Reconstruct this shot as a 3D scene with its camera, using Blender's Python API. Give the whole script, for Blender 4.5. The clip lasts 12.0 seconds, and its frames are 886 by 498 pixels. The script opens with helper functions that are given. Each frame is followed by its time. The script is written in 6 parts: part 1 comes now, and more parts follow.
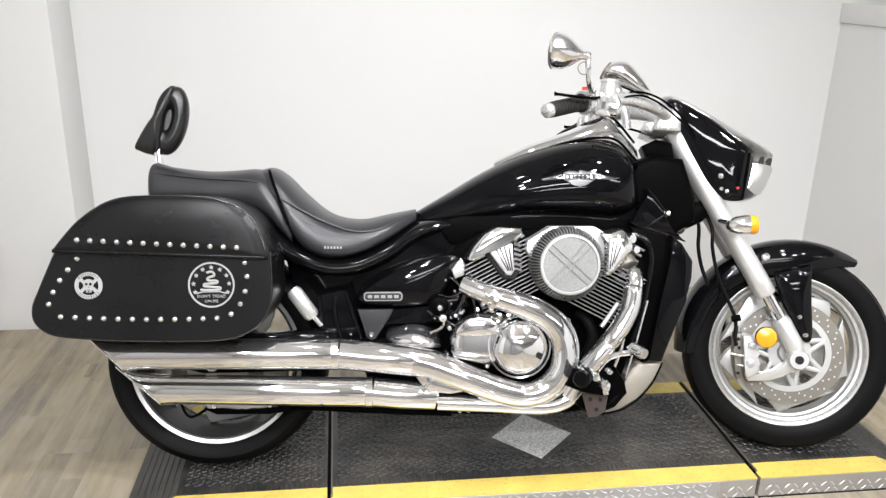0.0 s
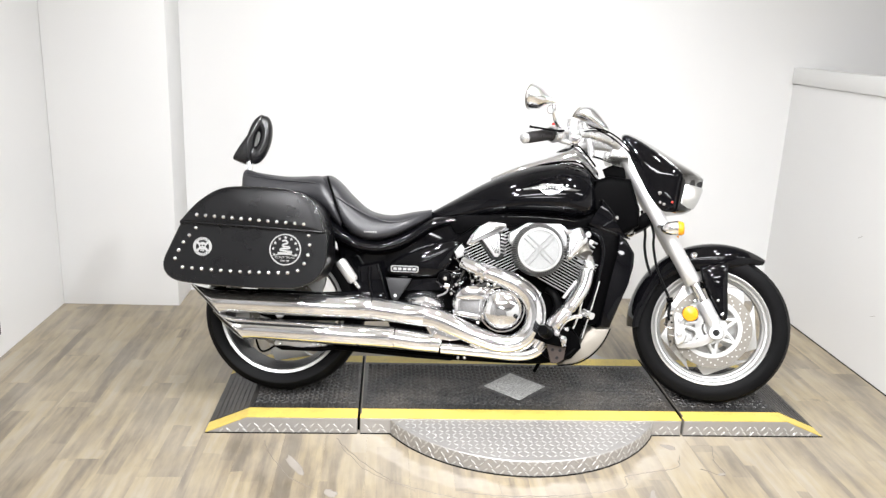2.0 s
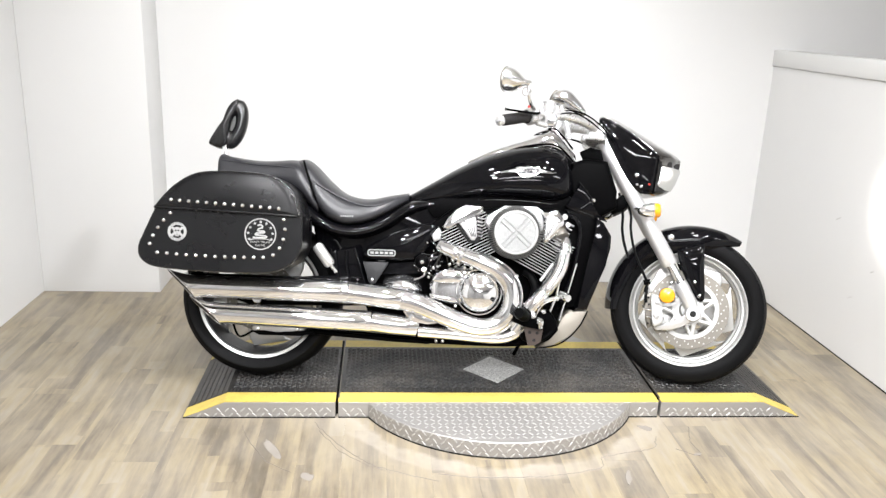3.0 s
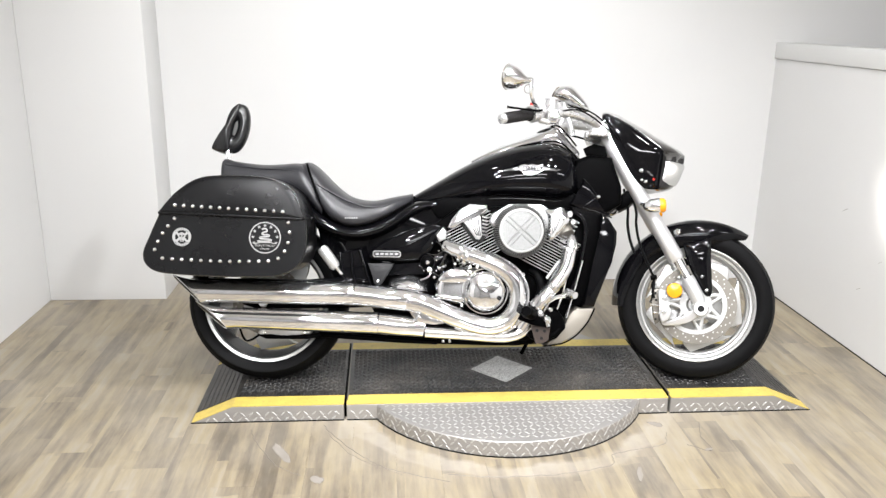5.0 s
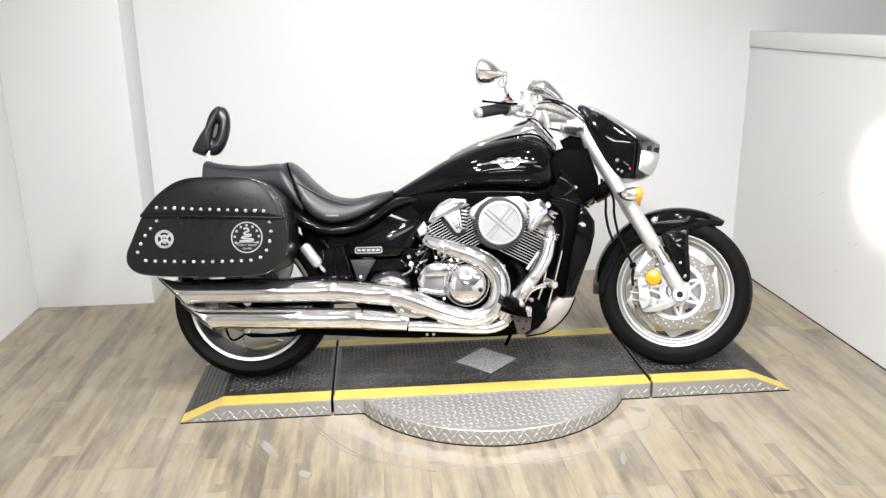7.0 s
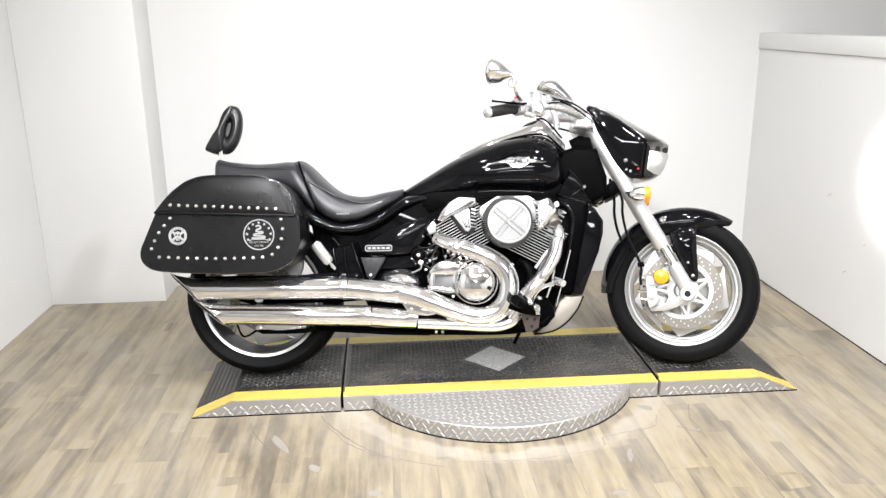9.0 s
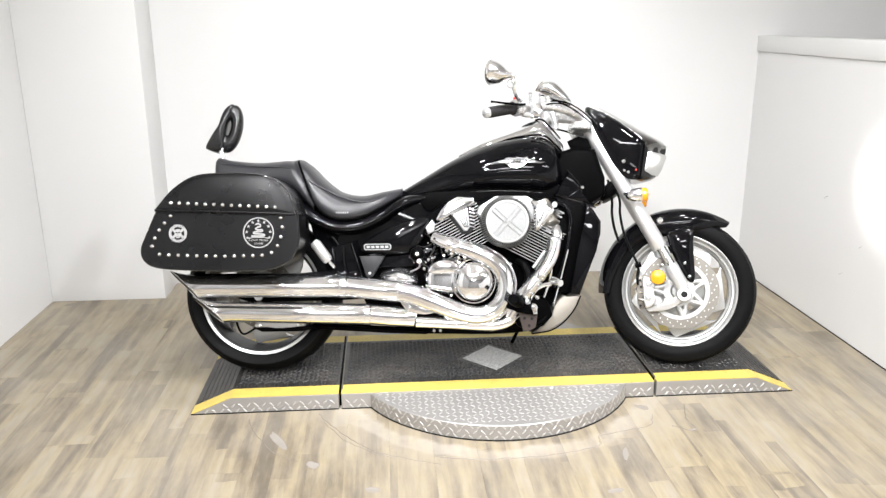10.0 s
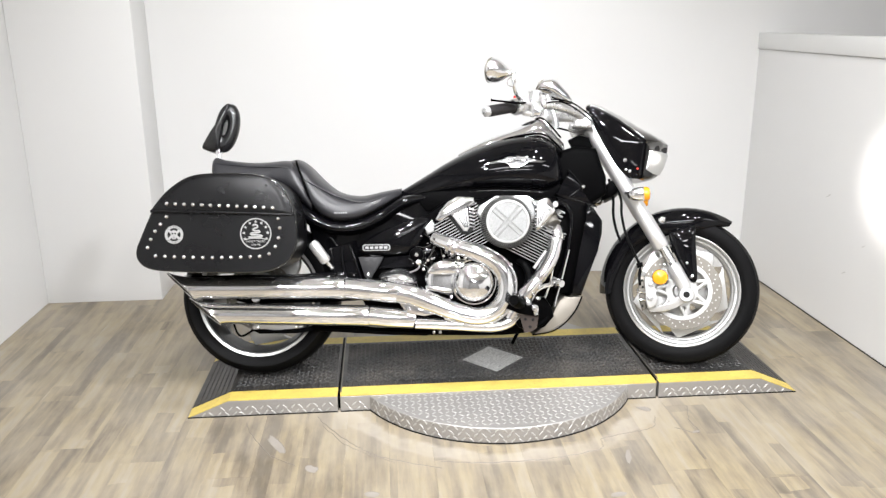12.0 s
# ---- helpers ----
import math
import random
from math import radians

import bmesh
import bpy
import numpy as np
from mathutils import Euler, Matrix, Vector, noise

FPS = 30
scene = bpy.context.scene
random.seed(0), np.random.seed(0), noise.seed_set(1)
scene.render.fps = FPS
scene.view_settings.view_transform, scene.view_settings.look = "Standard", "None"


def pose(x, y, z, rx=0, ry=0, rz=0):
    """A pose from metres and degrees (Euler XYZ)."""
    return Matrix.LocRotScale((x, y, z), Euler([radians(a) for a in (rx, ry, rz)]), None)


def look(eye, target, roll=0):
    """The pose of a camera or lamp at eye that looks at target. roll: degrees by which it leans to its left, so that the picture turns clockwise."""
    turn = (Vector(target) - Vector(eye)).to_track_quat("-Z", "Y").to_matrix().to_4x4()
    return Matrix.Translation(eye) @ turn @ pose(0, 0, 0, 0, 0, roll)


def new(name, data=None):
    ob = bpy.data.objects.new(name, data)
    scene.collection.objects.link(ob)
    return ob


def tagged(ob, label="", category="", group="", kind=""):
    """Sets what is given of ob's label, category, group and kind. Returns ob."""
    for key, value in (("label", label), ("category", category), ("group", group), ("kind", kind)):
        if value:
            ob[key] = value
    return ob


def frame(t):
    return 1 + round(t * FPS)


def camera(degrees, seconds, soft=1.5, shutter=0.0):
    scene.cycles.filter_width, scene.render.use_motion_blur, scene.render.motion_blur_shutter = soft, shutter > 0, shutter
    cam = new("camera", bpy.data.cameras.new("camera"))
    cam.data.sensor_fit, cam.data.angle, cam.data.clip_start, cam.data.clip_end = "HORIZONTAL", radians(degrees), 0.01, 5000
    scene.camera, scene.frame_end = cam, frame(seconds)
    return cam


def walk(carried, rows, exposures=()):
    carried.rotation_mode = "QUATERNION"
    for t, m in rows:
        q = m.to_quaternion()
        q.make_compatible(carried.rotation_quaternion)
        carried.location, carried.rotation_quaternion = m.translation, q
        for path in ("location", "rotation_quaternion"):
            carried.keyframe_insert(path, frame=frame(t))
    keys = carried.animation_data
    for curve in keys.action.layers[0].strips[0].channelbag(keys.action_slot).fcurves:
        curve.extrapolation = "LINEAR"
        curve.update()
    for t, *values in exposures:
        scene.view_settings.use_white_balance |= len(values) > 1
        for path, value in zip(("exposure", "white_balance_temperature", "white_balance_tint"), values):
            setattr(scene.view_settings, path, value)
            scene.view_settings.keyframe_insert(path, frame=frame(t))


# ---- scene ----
cam = camera(58.19, 12.0, 1.4)
PATH = [
    # seconds, x, y, z, pitch, yaw, roll
    (0.0, -1.3518, -1.9887, 1.4335, -19.033, -7.660, 1.328),
    (0.5, -1.3092, -2.3908, 1.4650, -17.933, -6.216, 1.525),
    (1.0, -1.3813, -2.7239, 1.4568, -18.218, -6.143, 2.587),
    (1.5, -1.3575, -2.8495, 1.4729, -16.439, -3.868, 2.912),
    (2.0, -1.3131, -2.8566, 1.4837, -15.542, -4.221, 2.503),
    (2.5, -1.2575, -2.8667, 1.4757, -15.213, -4.283, 1.394),
    (3.0, -1.2548, -2.8629, 1.4725, -16.444, -4.839, 2.260),
    (3.5, -1.2552, -2.8617, 1.4714, -16.233, -5.158, 2.264),
    (5.5, -1.2515, -2.8569, 1.4596, -16.289, -4.486, 0.435),
    (6.0, -1.2442, -2.8724, 1.4605, -16.094, -4.875, 0.114),
    (6.5, -1.2294, -2.8928, 1.4516, -16.527, -4.542, -0.625),
    (7.0, -1.2138, -2.9052, 1.4523, -16.313, -5.007, -0.748),
    (9.0, -1.2167, -2.9380, 1.4445, -16.112, -4.309, -0.672),
    (9.5, -1.2072, -2.9485, 1.4464, -16.199, -4.301, -0.620),
    (10.0, -1.2139, -2.9586, 1.4459, -16.088, -4.343, -0.287),
    (10.5, -1.2031, -2.9524, 1.4465, -16.261, -4.193, -0.432),
    (11.0, -1.2106, -2.9425, 1.4412, -15.841, -4.311, -0.490),
    (11.5, -1.2204, -2.9309, 1.4396, -16.071, -4.618, -0.273),
    (12.0, -1.2176, -2.9207, 1.4427, -16.190, -4.494, -0.409),
]
EXPOSURES = [(0.0, -0.17), (0.5, 0.0), (1.0, 0.08), (1.5, 0.12), (2.0, 0.14), (3.5, 0.15), (5.5, -0.02), (6.5, -0.06), (7.0, -0.04), (9.0, 0.12), (9.5, 0.14), (10.5, 0.13), (11.0, 0.06), (11.5, 0.0), (12.0, -0.03)]
walk(cam, [(t, pose(x, y, z, 90 + p, 0, w) @ pose(0, 0, 0, 0, 0, r)) for t, x, y, z, p, w, r in PATH], EXPOSURES)

# ---- light ----
world = bpy.data.worlds.new("world")
scene.world = world
world.use_nodes = True
world.node_tree.nodes["Background"].inputs[0].default_value = (0.9, 0.95, 1.0, 1)
world.node_tree.nodes["Background"].inputs[1].default_value = 0.02


def area_lamp(name, x, y, z, sx, sy, watts, colour=(1.0, 0.97, 0.92), target=None):
    data = bpy.data.lights.new(name, "AREA")
    data.shape, data.size, data.size_y, data.energy, data.color = "ELLIPSE", sx, sy, watts, colour
    lamp = new(name, data)
    lamp.matrix_world = look((x, y, z), target or (x, y + 0.0001, 0))
    return lamp


# down lights over the bay and the showroom
for lx, ly, watts in ((-1.65, -0.55, 8), (-0.80, -0.45, 12), (0.0, -0.55, 10), (-1.9, -2.4, 31), (0.2, -2.4, 31)):
    spot = area_lamp("ceiling_spot", lx, ly, 3.1, 0.15, 0.15, watts, (0.97, 0.975, 1.0))
    spot.data.spread = radians(130)
# unseen fill panels, added to brighten the room that the chrome mirrors
for lx, ly, watts in ((-1.0, -4.4, 115), (-1.0, -6.6, 110), (2.3, -3.6, 60)):
    area_lamp("fill_panel", lx, ly, 3.15, 2.2, 0.35, watts, (0.97, 0.975, 1.0))
# added fill spots, turned to bike, back wall, partition and left wall
for lx, ly, watts, target in ((-1.65, -1.7, 14, (-1.30, 0.8, 0.25)), (-0.1, -1.7, 11, (-0.40, 0.8, 0.25)), (-2.0, -3.4, 32, (0.85, 0.3, 0.40)), (0.55, -1.7, 22, (-2.7, 0.6, 0.4))):
    spot = area_lamp("aimed_fill_spot", lx, ly, 3.1, 0.15, 0.15, watts, (0.97, 0.975, 1.0), target)
    spot.data.spread = radians(96)

# ---- materials ----


def material(name, colour=(0.5, 0.5, 0.5), rough=0.5, metal=0.0, coat=0.0):
    mat = bpy.data.materials.new(name)
    mat.use_nodes = True
    shader = mat.node_tree.nodes["Principled BSDF"]
    shader.inputs["Base Color"].default_value = (*colour, 1)
    shader.inputs["Roughness"].default_value = rough
    shader.inputs["Metallic"].default_value = metal
    shader.inputs["Coat Weight"].default_value = coat
    shader.inputs["Coat Roughness"].default_value = 0.03
    return mat


class Nodes:
    """Short way to add nodes to a material."""

    def __init__(self, mat):
        self.tree = mat.node_tree
        self.shader = self.tree.nodes["Principled BSDF"]

    def add(self, kind, ins=None, **props):
        node = self.tree.nodes.new(kind)
        for key, value in props.items():
            if key == "data_type":
                node.data_type = value
            elif key == "blend_type":
                node.blend_type = value
            elif key == "operation":
                node.operation = value
            elif key == "feature":
                node.feature = value
            elif key == "wave_type":
                node.wave_type = value
        for key, value in (ins or {}).items():
            self.link(value, node.inputs[key])
        return node

    def link(self, value, socket):
        if isinstance(value, bpy.types.NodeSocket):
            self.tree.links.new(value, socket)
        else:
            socket.default_value = value

    def coords(self, scale=(1, 1, 1), turn=0.0):
        co = self.add("ShaderNodeTexCoord")
        mp = self.add("ShaderNodeMapping", {"Vector": co.outputs["Object"], "Scale": scale, "Rotation": (0, 0, turn)})
        return mp.outputs["Vector"]

    def noise(self, vector, scale, detail=4.0, rough=0.55):
        return self.add("ShaderNodeTexNoise", {"Vector": vector, "Scale": scale, "Detail": detail, "Roughness": rough}).outputs["Fac"]

    def ramp(self, fac, stops):
        node = self.add("ShaderNodeValToRGB", {"Fac": fac})
        cr = node.color_ramp
        while len(cr.elements) < len(stops):
            cr.elements.new(0.5)
        for el, (pos, col) in zip(cr.elements, stops):
            el.position = pos
            el.color = (*col, 1) if len(col) == 3 else col
        return node.outputs["Color"]

    def mix(self, fac, a, b, blend="MIX"):
        node = self.add("ShaderNodeMix", data_type="RGBA", blend_type=blend)
        self.link(fac, node.inputs[0])
        self.link(a if not isinstance(a, tuple) else (*a, 1), node.inputs[6])
        self.link(b if not isinstance(b, tuple) else (*b, 1), node.inputs[7])
        return node.outputs[2]

    def math(self, op, a, b=0.0):
        node = self.add("ShaderNodeMath", operation=op)
        self.link(a, node.inputs[0])
        self.link(b, node.inputs[1])
        return node.outputs[0]

    def bump(self, height, strength, distance):
        node = self.add("ShaderNodeBump", {"Height": height, "Strength": strength, "Distance": distance})
        self.tree.links.new(node.outputs["Normal"], self.shader.inputs["Normal"])

    def set(self, name, value):
        self.link(value, self.shader.inputs[name])


def wall_paint(name, colour):
    mat = material(name, colour, 0.55)
    n = Nodes(mat)
    v = n.coords()
    big, fine = n.noise(v, 1.3, 3), n.noise(v, 160, 2)
    low = tuple(c * 0.95 for c in colour)
    n.set("Base Color", n.mix(big, colour, low))
    n.set("Roughness", n.math("ADD", n.math("MULTIPLY", big, 0.2), 0.38))
    n.bump(fine, 0.15, 0.002)
    return mat


def plank_material():
    mat = material("oak_vinyl", (0.4, 0.3, 0.2), 0.42)
    n = Nodes(mat)
    info = n.add("ShaderNodeObjectInfo")
    co = n.add("ShaderNodeTexCoord")
    off = n.add("ShaderNodeVectorMath", {0: co.outputs["Object"]}, operation="ADD")
    rnd = n.add("ShaderNodeVectorMath", {0: (37.0, 91.0, 13.0)}, operation="SCALE")
    n.link(info.outputs["Random"], rnd.inputs["Scale"])
    n.link(rnd.outputs[0], off.inputs[1])
    xyz = n.add("ShaderNodeSeparateXYZ", {0: off.outputs[0]})
    wob = n.noise(n.add("ShaderNodeMapping", {"Vector": off.outputs[0], "Scale": (0.5, 0.35, 1)}).outputs["Vector"], 9, 3)
    # printed strips of uneven tone, two or three to a plank, with staggered, blurred ends
    across = n.math("FLOOR", n.math("ADD", n.math("MULTIPLY", xyz.outputs[0], 14.5), n.math("MULTIPLY", wob, 0.22)))
    start = n.add("ShaderNodeTexWhiteNoise", {"Vector": n.add("ShaderNodeCombineXYZ", {0: across}).outputs[0]}).outputs["Value"]
    length = n.math("FLOOR", n.math("ADD", n.math("MULTIPLY", xyz.outputs[1], 1.9), n.math("ADD", n.math("MULTIPLY", start, 7.0), n.math("MULTIPLY", wob, 0.12))))
    cell = n.add("ShaderNodeTexWhiteNoise", {"Vector": n.add("ShaderNodeCombineXYZ", {0: across, 1: length}).outputs[0]}).outputs["Value"]
    stretched = n.add("ShaderNodeMapping", {"Vector": off.outputs[0], "Scale": (1, 0.13, 1)}).outputs["Vector"]
    grain = n.noise(stretched, 38, 5, 0.6)
    cloud = n.noise(n.add("ShaderNodeMapping", {"Vector": off.outputs[0], "Scale": (1, 0.11, 1)}).outputs["Vector"], 22, 5, 0.6)
    blot = n.noise(n.add("ShaderNodeMapping", {"Vector": off.outputs[0], "Scale": (1, 0.4, 1)}).outputs["Vector"], 22, 4, 0.6)
    pick = n.math("ADD", n.math("MULTIPLY", cell, 0.17), n.math("ADD", n.math("MULTIPLY", cloud, 0.64), n.math("MULTIPLY", blot, 0.19)))
    tone = n.ramp(pick, [(0.36, (0.140, 0.118, 0.088)), (0.43, (0.200, 0.167, 0.119)), (0.50, (0.258, 0.214, 0.147)), (0.57, (0.312, 0.259, 0.166)), (0.66, (0.322, 0.281, 0.214))])
    fine = n.ramp(grain, [(0.36, (0.80, 0.78, 0.76)), (0.60, (1, 1, 1))])
    col = n.mix(0.75, tone, fine, "MULTIPLY")
    knots = n.noise(n.add("ShaderNodeMapping", {"Vector": off.outputs[0], "Scale": (1, 0.5, 1)}).outputs["Vector"], 11, 2)
    dark = n.ramp(knots, [(0.66, (0, 0, 0)), (0.78, (1, 1, 1))])
    col = n.mix(n.math("MULTIPLY", dark, 0.5), col, (0.16, 0.135, 0.115))
    # scuffs that the turning stand has left round itself, and dust over all
    geo = n.add("ShaderNodeNewGeometry")
    dust = n.noise(geo.outputs["Position"], 1.7, 5, 0.6)
    col = n.mix(n.ramp(dust, [(0.38, (0, 0, 0)), (0.66, (0.32, 0.32, 0.32))]), col, (0.35, 0.325, 0.29))
    gap = n.add("ShaderNodeVectorMath", {0: geo.outputs["Position"], 1: (-0.78, 0.13, 0.0)}, operation="SUBTRACT")
    far = n.add("ShaderNodeVectorMath", {0: gap.outputs[0]}, operation="LENGTH").outputs["Value"]
    worn = n.noise(geo.outputs["Position"], 7.5, 5)
    edge = n.math("ADD", far, n.math("MULTIPLY", worn, 0.10))
    ring = n.ramp(edge, [(0.665, (0, 0, 0)), (0.69, (0.9, 0.9, 0.9)), (0.745, (0.8, 0.8, 0.8)), (0.76, (0.25, 0.25, 0.25)), (0.90, (0, 0, 0))])
    col = n.mix(n.math("MULTIPLY", ring, n.ramp(worn, [(0.30, (0.25, 0.25, 0.25)), (0.66, (0.8, 0.8, 0.8))])), col, (0.41, 0.37, 0.315))
    smear = n.ramp(n.math("ADD", far, n.math("MULTIPLY", n.noise(geo.outputs["Position"], 1.6, 3), 0.22)), [(1.03, (0, 0, 0)), (1.055, (1, 1, 1)), (1.075, (0.3, 0.3, 0.3)), (1.10, (0.8, 0.8, 0.8)), (1.13, (0, 0, 0))])
    col = n.mix(n.math("MULTIPLY", smear, n.math("MULTIPLY", worn, 0.5)), col, (0.20, 0.175, 0.15))
    n.set("Base Color", col)
    n.set("Roughness", n.math("ADD", n.math("MULTIPLY", grain, 0.25), 0.28))
    n.bump(grain, 0.12, 0.002)
    return mat


def metal_material(name, colour, rough, scuff=0.1, scale=30.0, metal=1.0, ripple=0.0):
    mat = material(name, colour, rough, metal)
    n = Nodes(mat)
    v = n.coords()
    a, b = n.noise(v, scale, 5), n.noise(v, scale * 8, 3)
    n.set("Roughness", n.math("ADD", n.math("MULTIPLY", a, scuff), max(rough - scuff * 0.5, 0.02)))
    n.set("Base Color", n.mix(b, tuple(c * 0.92 for c in colour), colour))
    if ripple:
        n.bump(n.noise(v, 26, 3), ripple, 0.01)
    return mat


def leather_material(name, colour, rough, spec=0.3):
    mat = material(name, colour, rough)
    n = Nodes(mat)
    v = n.coords()
    fine, big = n.noise(v, 420, 3), n.noise(v, 9, 4)
    n.set("Base Color", n.mix(big, colour, tuple(min(c * 1.7, c + 0.08) for c in colour)))
    n.set("Roughness", n.math("ADD", n.math("MULTIPLY", big, 0.16), rough - 0.08))
    n.set("Specular IOR Level", spec)
    n.bump(fine, 0.25, 0.0012)
    return mat


def gloss_paint(name, colour):
    mat = material(name, colour, 0.35, 0.0, 1.0)
    n = Nodes(mat)
    n.set("Specular IOR Level", 0.0)
    n.set("Coat IOR", 1.30)
    v = n.coords()
    n.set("Base Color", n.mix(n.noise(v, 900, 1), colour, tuple(c * 1.5 for c in colour)))
    n.set("Coat Roughness", n.math("ADD", n.math("MULTIPLY", n.noise(v, 14, 4), 0.035), 0.012))
    return mat


def grit_material():
    mat = material("grey_grit", (0.3, 0.3, 0.29), 0.7)
    n = Nodes(mat)
    v = n.coords((1, 3, 1), 0.3)
    n.set("Base Color", n.ramp(n.noise(v, 90, 6, 0.75), [(0.32, (0.13, 0.13, 0.125)), (0.47, (0.42, 0.42, 0.41)), (0.62, (0.68, 0.68, 0.66))]))
    n.bump(n.noise(v, 260, 3), 0.4, 0.002)
    return mat


M_WALL = wall_paint("white_wall_paint", (0.705, 0.703, 0.694))
M_CEIL = wall_paint("ceiling_paint", (0.88, 0.88, 0.87))
# for unseen walls only; grey set by what chrome and black paint mirror
M_SHADE = wall_paint("unseen_wall_grey", (0.28, 0.276, 0.270))
M_TRIM = wall_paint("white_trim_paint", (0.74, 0.74, 0.728))
M_PLANK = plank_material()
M_GAP = material("floor_joint", (0.17, 0.14, 0.105), 0.9)
M_SCRATCH = leather_material("floor_scratch", (0.20, 0.175, 0.15), 0.7)
M_SCUFF = leather_material("scuffed_vinyl", (0.235, 0.21, 0.18), 0.6)
M_BLACK = gloss_paint("black_gloss_paint", (0.002, 0.002, 0.0025))
M_CHROME = metal_material("chrome", (0.885, 0.89, 0.905), 0.05, 0.04, 30, 0.97, 0.025)
M_POLISHED = metal_material("polished_aluminium", (0.66, 0.66, 0.66), 0.28, 0.1, 30, 0.75)
M_SILVER = metal_material("silver_fork_paint", (0.70, 0.70, 0.70), 0.36, 0.10, 30, 0.7)
M_ALLOY = metal_material("cast_alloy", (0.56, 0.56, 0.55), 0.40, 0.12, 30, 0.7)
M_STEEL = metal_material("disc_steel", (0.22, 0.205, 0.18), 0.48, 0.12, 30, 0.7)
M_LEATHER = leather_material("black_leather", (0.0036, 0.0036, 0.0040), 0.29, 0.24)
M_VINYL = leather_material("black_seat_vinyl", (0.016, 0.016, 0.018), 0.33, 0.5)
M_PLASTIC = leather_material("black_plastic", (0.0011, 0.0011, 0.0012), 0.40, 0.018)
M_LIP = material("gloss_black_lip", (0.002, 0.002, 0.0022), 0.12, 0.0, 1.0)
M_RUBBER = leather_material("tyre_rubber", (0.0024, 0.0024, 0.0026), 0.52, 0.08)
M_GRIP = leather_material("grip_rubber", (0.014, 0.013, 0.013), 0.55, 0.2)
M_YELLOW = material("yellow_edge_paint", (0.58, 0.455, 0.095), 0.5)
n = Nodes(M_YELLOW)
v = n.coords()
worn = n.mix(n.noise(v, 14, 5, 0.65), (0.40, 0.30, 0.075), (0.74, 0.57, 0.12))
n.set("Base Color", n.mix(n.ramp(n.noise(v, 75, 4, 0.7), [(0.56, (0, 0, 0)), (0.72, (0.7, 0.7, 0.7))]), worn, (0.20, 0.16, 0.08)))
n.bump(n.noise(v, 240, 3), 0.3, 0.002)
M_MAT = leather_material("rubber_matting", (0.0175, 0.017, 0.0175), 0.40, 0.45)
n = Nodes(M_MAT)
v = n.coords()
n.set("Base Color", n.mix(n.ramp(n.noise(v, 5.5, 6, 0.65), [(0.42, (0, 0, 0)), (0.68, (1, 1, 1))]), (0.020, 0.0198, 0.0198), (0.060, 0.054, 0.047)))
M_PLATE = metal_material("checker_plate", (0.37, 0.357, 0.34), 0.43, 0.25, 12, 0.5)
M_AMBER = material("amber_plastic", (0.78, 0.30, 0.006), 0.25, 0.0, 0.6)
M_RED = material("red_switch", (0.6, 0.03, 0.02), 0.4)
M_WHITE = leather_material("white_print", (0.30, 0.30, 0.295), 0.6)
M_GLASS = material("mirror_glass", (0.9, 0.9, 0.9), 0.02, 1.0)
M_WOOD = leather_material("dark_stained_wood", (0.035, 0.026, 0.022), 0.45)
M_GROOVE = material("dark_hollow", (0.0012, 0.0012, 0.0012), 0.8)
M_BELLY = metal_material("satin_silver", (0.31, 0.285, 0.245), 0.48, 0.1, 30, 0.4)
M_MARK = leather_material("grey_print", (0.30, 0.30, 0.30), 0.5)
M_LUG = metal_material("polished_lug", (0.54, 0.53, 0.515), 0.42, 0.15, 40, 0.55)
M_FIN = metal_material("polished_fin", (0.40, 0.40, 0.40), 0.32, 0.1, 30, 0.85)
M_PLEAT = metal_material("filter_pleat", (0.22, 0.22, 0.215), 0.42, 0.1, 30, 0.7)
M_MESH = metal_material("grey_mesh", (0.34, 0.35, 0.34), 0.42, 0.1, 200, 0.7)
n = Nodes(M_MESH)
v = n.coords()
n.set("Base Color", n.ramp(n.noise(v, 520, 3, 0.6), [(0.36, (0.20, 0.20, 0.20)), (0.50, (0.28, 0.285, 0.28)), (0.64, (0.36, 0.36, 0.355))]))
n.set("Roughness", 0.55)
n.bump(n.noise(v, 900, 2), 0.4, 0.001)
M_STUD = metal_material("nickel_stud", (0.80, 0.80, 0.80), 0.18, 0.1)
M_GRANITE = grit_material()
M_PAD = leather_material("backrest_vinyl", (0.005, 0.005, 0.0055), 0.26, 0.6)
M_SATIN = leather_material("satin_grey_metal", (0.018, 0.018, 0.019), 0.4, 0.3)
M_SATIN_BLACK = leather_material("satin_black_plastic", (0.004, 0.004, 0.0042), 0.25, 0.25)
M_BADGE = metal_material("dull_badge_metal", (0.25, 0.25, 0.255), 0.48, 0.1)
M_VISOR = material("smoked_visor", (0.02, 0.018, 0.016), 0.12, 0.0, 1.0)
M_LENS = metal_material("headlamp_reflector", (0.80, 0.81, 0.80), 0.12, 0.1)
M_BLIND = leather_material("white_blind_slat", (0.78, 0.79, 0.77), 0.5)

# ---- mesh helpers ----


def part(name, bm, mat, parent=None, label="", smooth=40, m=None):
    bmesh.ops.recalc_face_normals(bm, faces=bm.faces)
    me = bpy.data.meshes.new(name)
    bm.to_mesh(me)
    bm.free()
    me.materials.append(mat)
    if smooth:
        me.polygons.foreach_set("use_smooth", [True] * len(me.polygons))
        me.set_sharp_from_angle(angle=radians(smooth))
    ob = new(name, me)
    if parent is not None:
        ob.parent = parent
    if m is not None:
        ob.matrix_basis = m
    if label:
        tagged(ob, label)
    return ob


def empty(name, m=None, parent=None):
    ob = new(name)
    ob.empty_display_size = 0.1
    if parent is not None:
        ob.parent = parent
    if m is not None:
        ob.matrix_basis = m
    return ob


